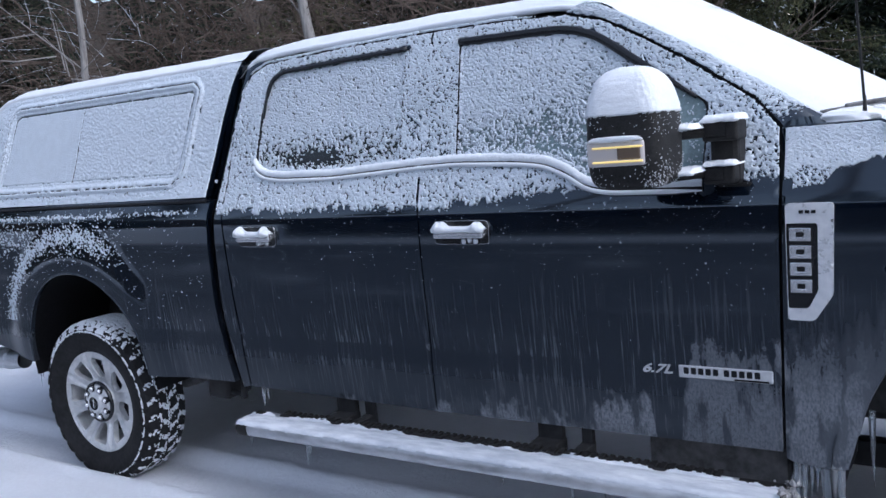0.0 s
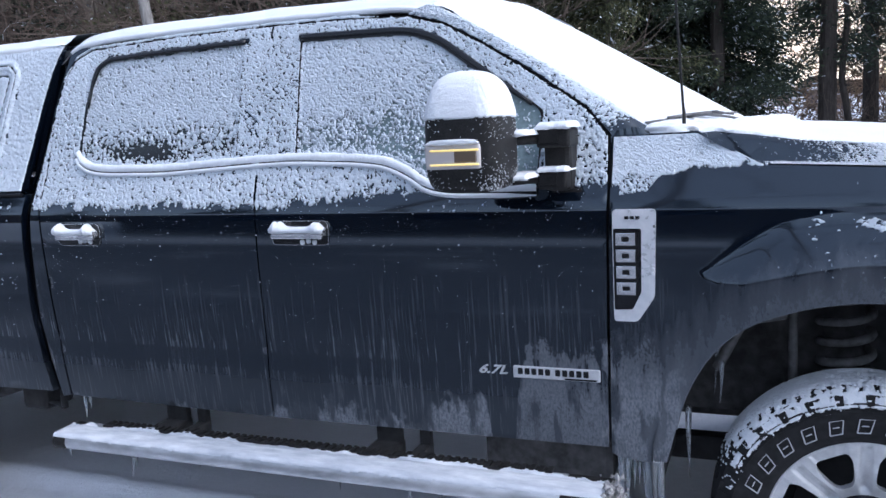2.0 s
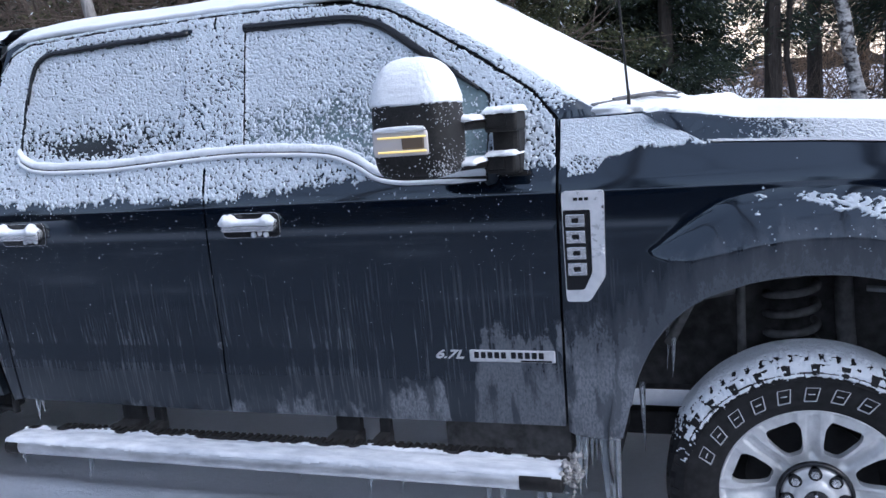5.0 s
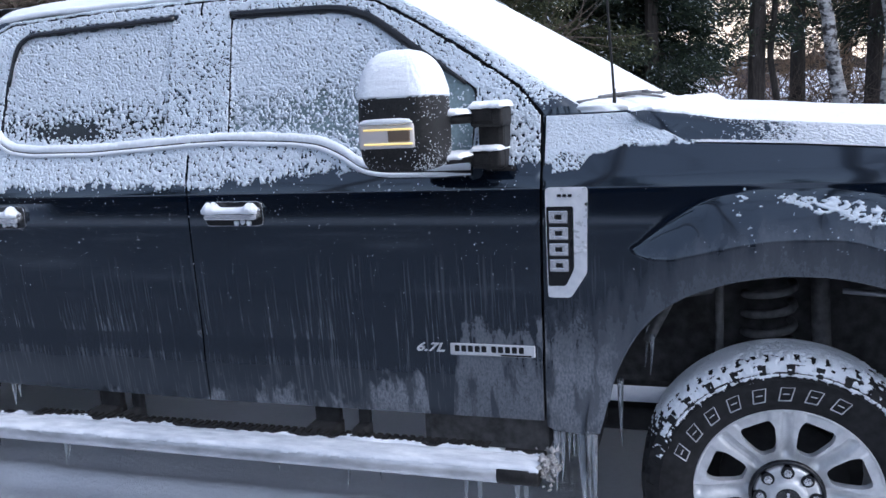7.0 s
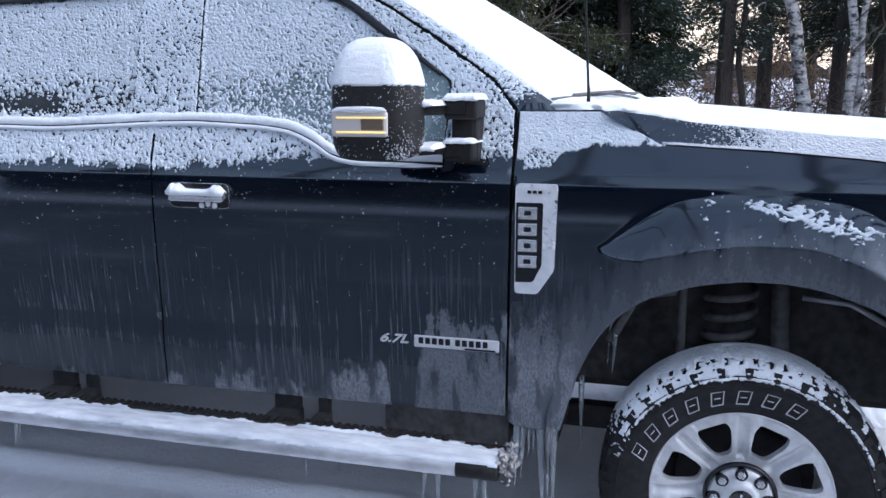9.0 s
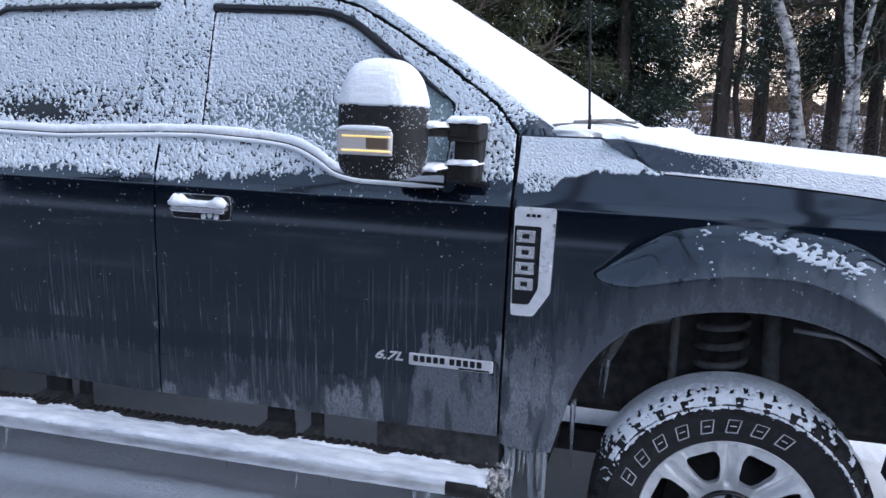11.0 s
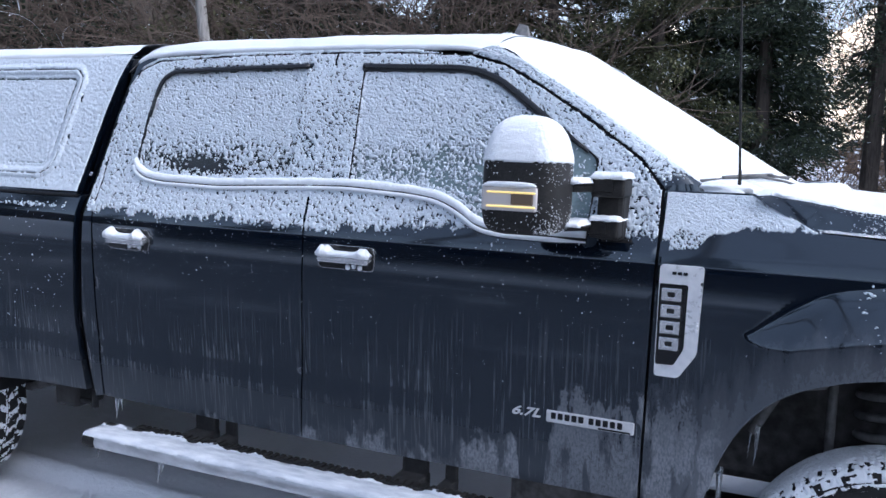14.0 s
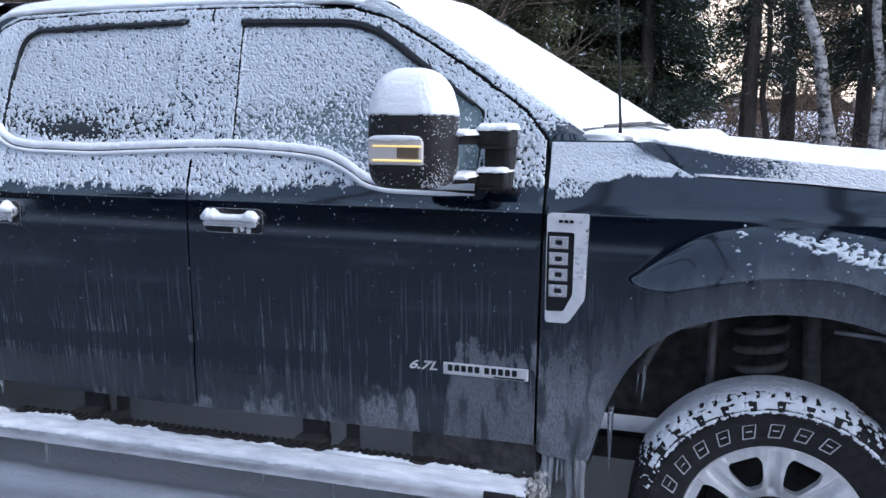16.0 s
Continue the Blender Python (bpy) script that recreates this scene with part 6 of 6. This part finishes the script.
# ---- trees ----
def leaf_cloud(rs, base, along, length, width, droop):
    """Kites of needles: 4 corners each, two triangles."""
    n = len(base)
    d = along + .55 * rs.randn(n, 3)
    d[:, 2] -= droop
    d /= np.linalg.norm(d, axis=1)[:, None]
    s = np.cross(d, rs.randn(n, 3))
    s /= np.linalg.norm(s, axis=1)[:, None]
    L = (length * (.6 + .8 * rs.rand(n)))[:, None]
    Wd = (width * (.6 + .8 * rs.rand(n)))[:, None]
    v = np.stack([base, base + d * L * .45 + s * Wd, base + d * L, base + d * L * .45 - s * Wd], 1).reshape(-1, 3)
    q = np.arange(n) * 4
    f = np.concatenate([np.stack([q, q + 1, q + 2], 1), np.stack([q, q + 2, q + 3], 1)])
    return v, f


def conifer(at, height, spread_, count, seed, leaf_mat, bare=.06, label="dark green cedar dusted with snow", leaf=(.125, .017), girth=.12):
    rs = np.random.RandomState(seed)
    tree = thing("conifer_tree", at, label, "tree", "trees behind the truck")
    ax, ay, az = at
    bm = bmesh.new()
    lean = rs.uniform(-.03, .03, 2)
    tube(bm, [(ax + lean[0] * h, ay + lean[1] * h, az - .2 + h) for h in np.linspace(0, height, 9)], lambda t: girth * (1 - t)**.8 + .012, 9)
    limbs = []
    nl = int(height * 11)
    for k in range(nl):
        f = bare + (1 - bare) * (k + rs.rand()) / nl
        z = height * f
        L = spread_ * (1 - f)**.65 * (.65 + .55 * rs.rand()) + .15
        a = rs.uniform(0, 2 * np.pi)
        p0 = np.array((ax + lean[0] * z, ay + lean[1] * z, az + z))
        d = np.array((math.cos(a), math.sin(a), rs.uniform(-.25, .25)))
        p1, p2 = p0 + d * L * .55, p0 + d * L + np.array((0, 0, -.18 * L))
        tube(bm, [p0, p1, p2], lambda t: .022 * (1 - t) + .004, 4)
        limbs.append((p0, p1, p2, L, d))
    part("trunk", bm, BARK_DARK, tree)
    wts = np.array([l[3]**1.3 for l in limbs])
    pick = rs.choice(len(limbs), count, p=wts / wts.sum())
    P = [np.array([limbs[i][k] for i in pick]) for k in range(3)]
    D = np.array([limbs[i][4] for i in pick])
    t = (.12 + .90 * rs.rand(count)**.7)[:, None]
    base = np.where(t < .55, P[0] + (P[1] - P[0]) * t / .55, P[1] + (P[2] - P[1]) * (t - .55) / .47)
    base = base + rs.randn(count, 3) * np.array((.10, .10, .07)) * (.5 + t)
    v, f = leaf_cloud(rs, base, D, leaf[0], leaf[1], .45)
    obj("crown", v, f, leaf_mat, False, tree)
    return tree


def bare_tree(name, at, top, radius, material, label, seed, branches=7, reach=1.6, twigs=5):
    rs = np.random.RandomState(seed)
    tree = thing(name, at, label, "tree", "trees behind the truck")
    bm = bmesh.new()
    a, b = np.array(at, float), np.array(top, float)
    ks = np.linspace(0, 1, 22)
    line = [a + (b - a) * k + np.array((.07 * math.sin(5 * k + seed) + .03 * math.sin(17 * k + 2 * seed), .05 * math.sin(4 * k + 1), 0)) * min(1, 3 * k) for k in ks]
    line[0][2] -= .3
    tube(bm, line, lambda t: radius * (1 - .55 * t), 12)
    part("trunk", bm, material, tree, "", True)
    bm = bmesh.new()
    for k in range(branches):
        f = rs.uniform(.3, 1)
        p = a + (b - a) * f
        ang = rs.uniform(0, 2 * np.pi)
        d = np.array((math.cos(ang), math.sin(ang), rs.uniform(.2, .9)))
        L = reach * rs.uniform(.5, 1.2)
        mid = p + d * L * .5 + rs.randn(3) * .08
        end = p + d * L + rs.randn(3) * .15
        tube(bm, [p, mid, end], lambda t: radius * .12 * (1 - t) + .003, 5)
        for q in range(twigs):
            s = p + (end - p) * rs.uniform(.3, 1)
            dd = d + rs.randn(3) * .7
            tube(bm, [s, s + dd * L * .2, s + dd * L * .4 + np.array((0, 0, .08))], lambda t: .006 * (1 - t) + .002, 4)
    part("limb", bm, TWIG if material is BARK_BIRCH else material, tree)
    return tree


def twig_mass(name, centre_line, count, height, seed, label, thick=.006, material=TWIG):
    """A thicket of arching bare stems along a line on the ground."""
    rs = np.random.RandomState(seed)
    V, F = [], []
    seg = 7
    cl = np.array(centre_line, float)
    for k in range(count):
        t = rs.uniform(0, len(cl) - 1)
        i = min(int(t), len(cl) - 2)
        p = cl[i] + (cl[i + 1] - cl[i]) * (t - i)
        p = np.array((p[0] + rs.normal(0, .9), p[1] + rs.normal(0, .9), 0))
        p[2] = float(rise(p[0], p[1])) + rs.uniform(0, height * .75)
        d = np.array((rs.normal(0, .8), rs.normal(0, .8), rs.uniform(-.1, 1.3)))
        d /= np.linalg.norm(d)
        L = rs.uniform(.5, 1.9)
        curl = rs.normal(0, .75, 3)
        curl[2] -= .5
        r = thick * rs.uniform(.5, 1.8)
        b0 = len(V)
        for s in range(seg + 1):
            w = r * (1 - .8 * s / seg)
            for q in range(3):
                an = 2.1 * q
                V.append((p[0] + w * math.cos(an), p[1] + w * math.sin(an) * .7, p[2] + w * math.sin(an)))
            p = p + d * L / seg
            d = d + curl / seg + rs.normal(0, .14, 3)
            d /= np.linalg.norm(d)
        for s in range(seg):
            for q in range(3):
                a, b = b0 + s * 3 + q, b0 + s * 3 + (q + 1) % 3
                F.append((a, b, b + 3, a + 3))
    return tagged(obj(name, V, F, material, False), label, "brush", "", "stuff")


def gz(x, y):
    return float(ground(np.array(float(x)), np.array(float(y)))[2])


def put(x, y):
    return (x, y, gz(x, y))


near_first = conifer(put(-.95, 11.2), 9.5, 1.05, 95000, 1, NEEDLES, .09, leaf=(.085, .0095))
near_second = conifer(put(-2.5, 10.7), 9.0, 1.6, 95000, 2, NEEDLES_OLIVE, .04, "olive green cedar with thin snow", (.085, .0095))
near_third = conifer(put(.62, 11.6), 10.0, .66, 20000, 3, NEEDLES, .17, "tall thin conifer with a bare lower trunk", (.085, .0095), .135)
first = conifer(put(-2.0, 12.2), 9.5, 1.25, 24000, 41, NEEDLES, .09, leaf=(.14, .019))
second = conifer(put(-4.2, 10.6), 9.0, 1.6, 24000, 42, NEEDLES_OLIVE, .04, "olive green cedar with thin snow", (.14, .019))
third = conifer(put(3.4, 13.8), 10.0, 1.0, 11000, 43, NEEDLES, .16, "tall thin conifer with a bare lower trunk")


def again(tree, x, y, turn, size):
    return copy_thing(tree, Matrix.Translation(put(x, y)) @ Matrix.Rotation(turn, 4, 'Z') @ Matrix.Diagonal((size, size, size, 1)))


for tree, x, y, turn, size in ((near_first, -1.15, 12.6, 2.0, .95), (near_third, 1.55, 14.6, 2.4, 1.0), (near_third, 2.6, 13.4, 5.2, .95), (near_first, -1.5, 12.6, 3.6, 1.0), (near_third, 3.5, 12.2, 4.1, 1.05), (second, -5.4, 12.0, 4.0, 1.05), (first, -6.6, 13.0, 2.6, 1.1), (first, -8.8, 11.6, .7, 1.0), (second, -10.6, 9.8, 5.0, 1.05),
                               (first, -12.2, 8.0, 3.3, 1.1), (first, -13.6, 5.6, .2, 1.0), (second, -14.8, 3.0, 1.4, 1.0), (first, -15.4, .2, 2.0, 1.1), (third, 3.0, 15.5, .4, .95), (third, 4.6, 11.0, 2.9, 1.1),
                               (first, 6.2, 12.5, 1.2, 1.0), (second, 8.6, 11.0, 3.0, 1.1), (first, 11.0, 8.0, 4.2, 1.1), (first, -10.5, 12.5, 1.9, 1.1), (first, -13.5, 9.5, 5.1, 1.15), (first, -15.5, 6.5, 2.4, 1.1), (first, -16.5, 3.5, 4.4, 1.1), (first, -7.7, 14.5, 0.3, 1.2), (first, -3.4, 14.0, 5.7, 1.1), (third, 7.5, 17.0, 2.2, 1.1), (third, 4.4, 17.0, 1.1, 1.0), (third, 3.8, 24.0, 4.0, 1.1), (third, 5.5, 19.0, 5.1, 1.1)):
    again(tree, x, y, turn, size)
# the trees across the drive, mirrored in the paint
for k in range(11):
    again((third, first, third)[k % 3], -17 + 3.1 * k, -13.5 - 1.8 * math.sin(k * 2.1), k * 1.3, .68 + .14 * math.sin(k * 1.7))
again(first, -17, -5, 1, 1.1)
again(first, -16.5, -9, 2, 1.0)
again(first, 14, 2, 3, 1.1)
again(second, 14.5, -4, 5, 1.1)
again(first, 14, -9, 0, 1.0)

bare_tree("leaning_maple", put(-6.75, 6.0), (-7.95, 6.0, 5.6), .10, BARK_GREY, "leaning grey trunk at the edge of the brush", 4, 4, 1.2)
bare_tree("young_maple", put(-9.25, 3.75), (-8.9, 3.75, 5.4), .055, BARK_GREY, "slender grey trunk in the brush", 5, 6, 1.4)
bare_tree("birch_tree", put(1.86, 10.6), (.85, 10.4, 5.0), .115, BARK_BIRCH, "white birch with a crooked trunk", 6, 7, 1.5)
bare_tree("birch_tree", put(2.27, 10.6), (2.16, 10.4, 5.2), .085, BARK_BIRCH, "slim twin-stemmed white birch", 7, 6, 1.3)
bare_tree("birch_tree", put(2.29, 10.6), (2.60, 10.3, 5.2), .055, BARK_BIRCH, "slim twin-stemmed white birch", 8, 6, 1.3)
bare_tree("young_maple", put(.95, 11.6), (.86, 11.6, 5.0), .060, BARK_DARK, "slender dark trunk beside the conifer", 9, 5, 1.2)
bare_tree("bare_shrub", put(-3.0, 8.9), (-3.1, 8.8, 3.4), .014, TWIG, "bare shrub with fine brown branches", 10, 16, 1.5, 9)
for k, (x, y) in enumerate(((-7, -11), (-2.4, -11.5), (1.6, -9.2), (4.6, -10), (8, -12))):
    bare_tree("bare_maple", put(x, y), (x + .8, y - .2, 14.0), .20, BARK_GREY, "tall bare maple across the drive", 30 + k, 30, 3.4, 7)

twig_mass("brush", [(-13.5, 1.5), (-11.5, 4.2), (-9.0, 6.6), (-6.6, 8.4), (-4.6, 9.2)], 8200, 6.6, 3, "dense brown thicket of bare twigs and vines", .0075)
twig_mass("snowy_branches", [(-13.0, 2.5), (-11.5, 4.4), (-10.0, 6.2)], 170, 5.6, 12, "thin bare branches lined with snow", .0028, FROST)
twig_mass("weeds", [(-.4, 12.5), (2.0, 13.2), (4.2, 13.8), (6, 14)], 1100, 1.0, 4, "bare brown weeds poking from the snow", .005)
twig_mass("brush_far", [(0, 17), (3, 18), (7, 19), (11, 18)], 5200, 5.2, 6, "far tan brush, its colour lightened as by evening sun", .010, SUNLIT_TWIG)

# ---- the house across the drive, mirrored in the paint ----
SIDING = mottled("dark_brown_siding", (.030, .024, .020), (.060, .050, .042), 4, .7, stretch=(1, 1, 6), relief=.2, depth=.004)
house = thing("house", (-4, -10.5, .05), "low dark brown timber house across the drive", "house")
bm = bmesh.new()
box(bm, (-11, -13.5, -.2), (4.5, -9.0, 2.75), .0)
part("wall", bm, SIDING, house)
bm = bmesh.new()
vs = [bm.verts.new(p) for p in ((-11.4, -8.6, 2.70), (4.9, -8.6, 2.70), (4.9, -11.2, 3.6), (-11.4, -11.2, 3.6), (-11.4, -13.9, 2.70), (4.9, -13.9, 2.70))]
for f in ((0, 1, 2, 3), (3, 2, 5, 4)):
    bm.faces.new([vs[i] for i in f])
part("roof", bm, SNOW_GROUND, house, "snow-covered roof")
for x in (-8.6, -5.2, -1.8, 1.6):
    bm = bmesh.new()
    box(bm, (x, -9.03, 1.0), (x + 1.2, -8.96, 2.2), .01)
    part("window", bm, BADGE_BLACK, house, "dark window")

# ---- memorial stones in the clearing ----
STONE = mottled("grey_granite", (.10, .075, .070), (.26, .20, .19), 9, .8, relief=.4, depth=.01)
rs = np.random.RandomState(9)
for k in range(14):
    x, y = rs.uniform(.2, 13), rs.uniform(25, 38)
    w_, h_ = rs.uniform(.16, .32), rs.uniform(.35, .65)
    z = gz(x, y)
    st = thing("memorial_stone", (x, y, z), "weathered grey memorial stone capped with snow", "gravestone", "stones in the clearing")
    bm = bmesh.new()
    box(bm, (x - w_, y - .13, z - .1), (x + w_, y + .13, z + h_), .04, 2)
    part("slab", bm, STONE, st)
    bm = bmesh.new()
    box(bm, (x - w_ - .05, y - .18, z - .1), (x + w_ + .05, y + .18, z + .12), .02, 1)
    part("plinth", bm, STONE, st)
    bm = bmesh.new()
    box(bm, (x - w_ * .97, y - .12, z + h_ - .01), (x + w_ * .97, y + .12, z + h_ + .09), .035, 2)
    part("snow_cap", bm, SNOW, st, "cap of snow", True)

# ---- pale evening cloud low behind the trees ----
GLOW, gt_, gb_ = mat("evening_cloud", (.8, .7, .6), 1.0)
gb_.inputs["Emission Color"].default_value, gb_.inputs["Emission Strength"].default_value = (1.0, .80, .56, 1), 1.25
V, F = [], []
for i, t in enumerate(np.radians(np.linspace(52, 104, 40))):
    x, y = 420 * math.cos(t), 420 * math.sin(t)
    V += [(x, y, -5), (x, y, 70 + 9 * math.sin(i * 1.3) + 6 * math.sin(i * .5))]
    if i:
        F.append((2 * i - 2, 2 * i, 2 * i + 1, 2 * i - 1))
tagged(obj("backdrop_cloud", V, F, GLOW, False), "pale warm evening cloud near the horizon", "backdrop", "", "structure")

# ---- far woods ----
WOODS = mottled("far_woods", (.014, .012, .010), (.060, .049, .040), 1.1, 1.0, stretch=(1, 1, .18), relief=0)
a = np.linspace(0, 2 * np.pi, 400)
V, F = [], []
for i, t in enumerate(a):
    hgt = 1.1 + 1.6 * float(fbm(np.array(t * 14), np.array(1.), 95)) + 1.2 * float(vnoise(np.array(t * 90), np.array(2.), 96))
    rr = 62
    hgt += 10 * float(step01(95, 125, np.degrees(t)) * step01(250, 215, np.degrees(t)))
    x, y = rr * math.cos(t), rr * math.sin(t)
    zb = float(rise(x, y)) - 1
    V += [(x, y, zb), (x * 1.02, y * 1.02, zb + hgt)]
    if i:
        F.append((2 * i - 2, 2 * i, 2 * i + 1, 2 * i - 1))
tagged(obj("backdrop_woods", V, F, WOODS, False), "dark line of distant bare woods", "backdrop", "", "structure")
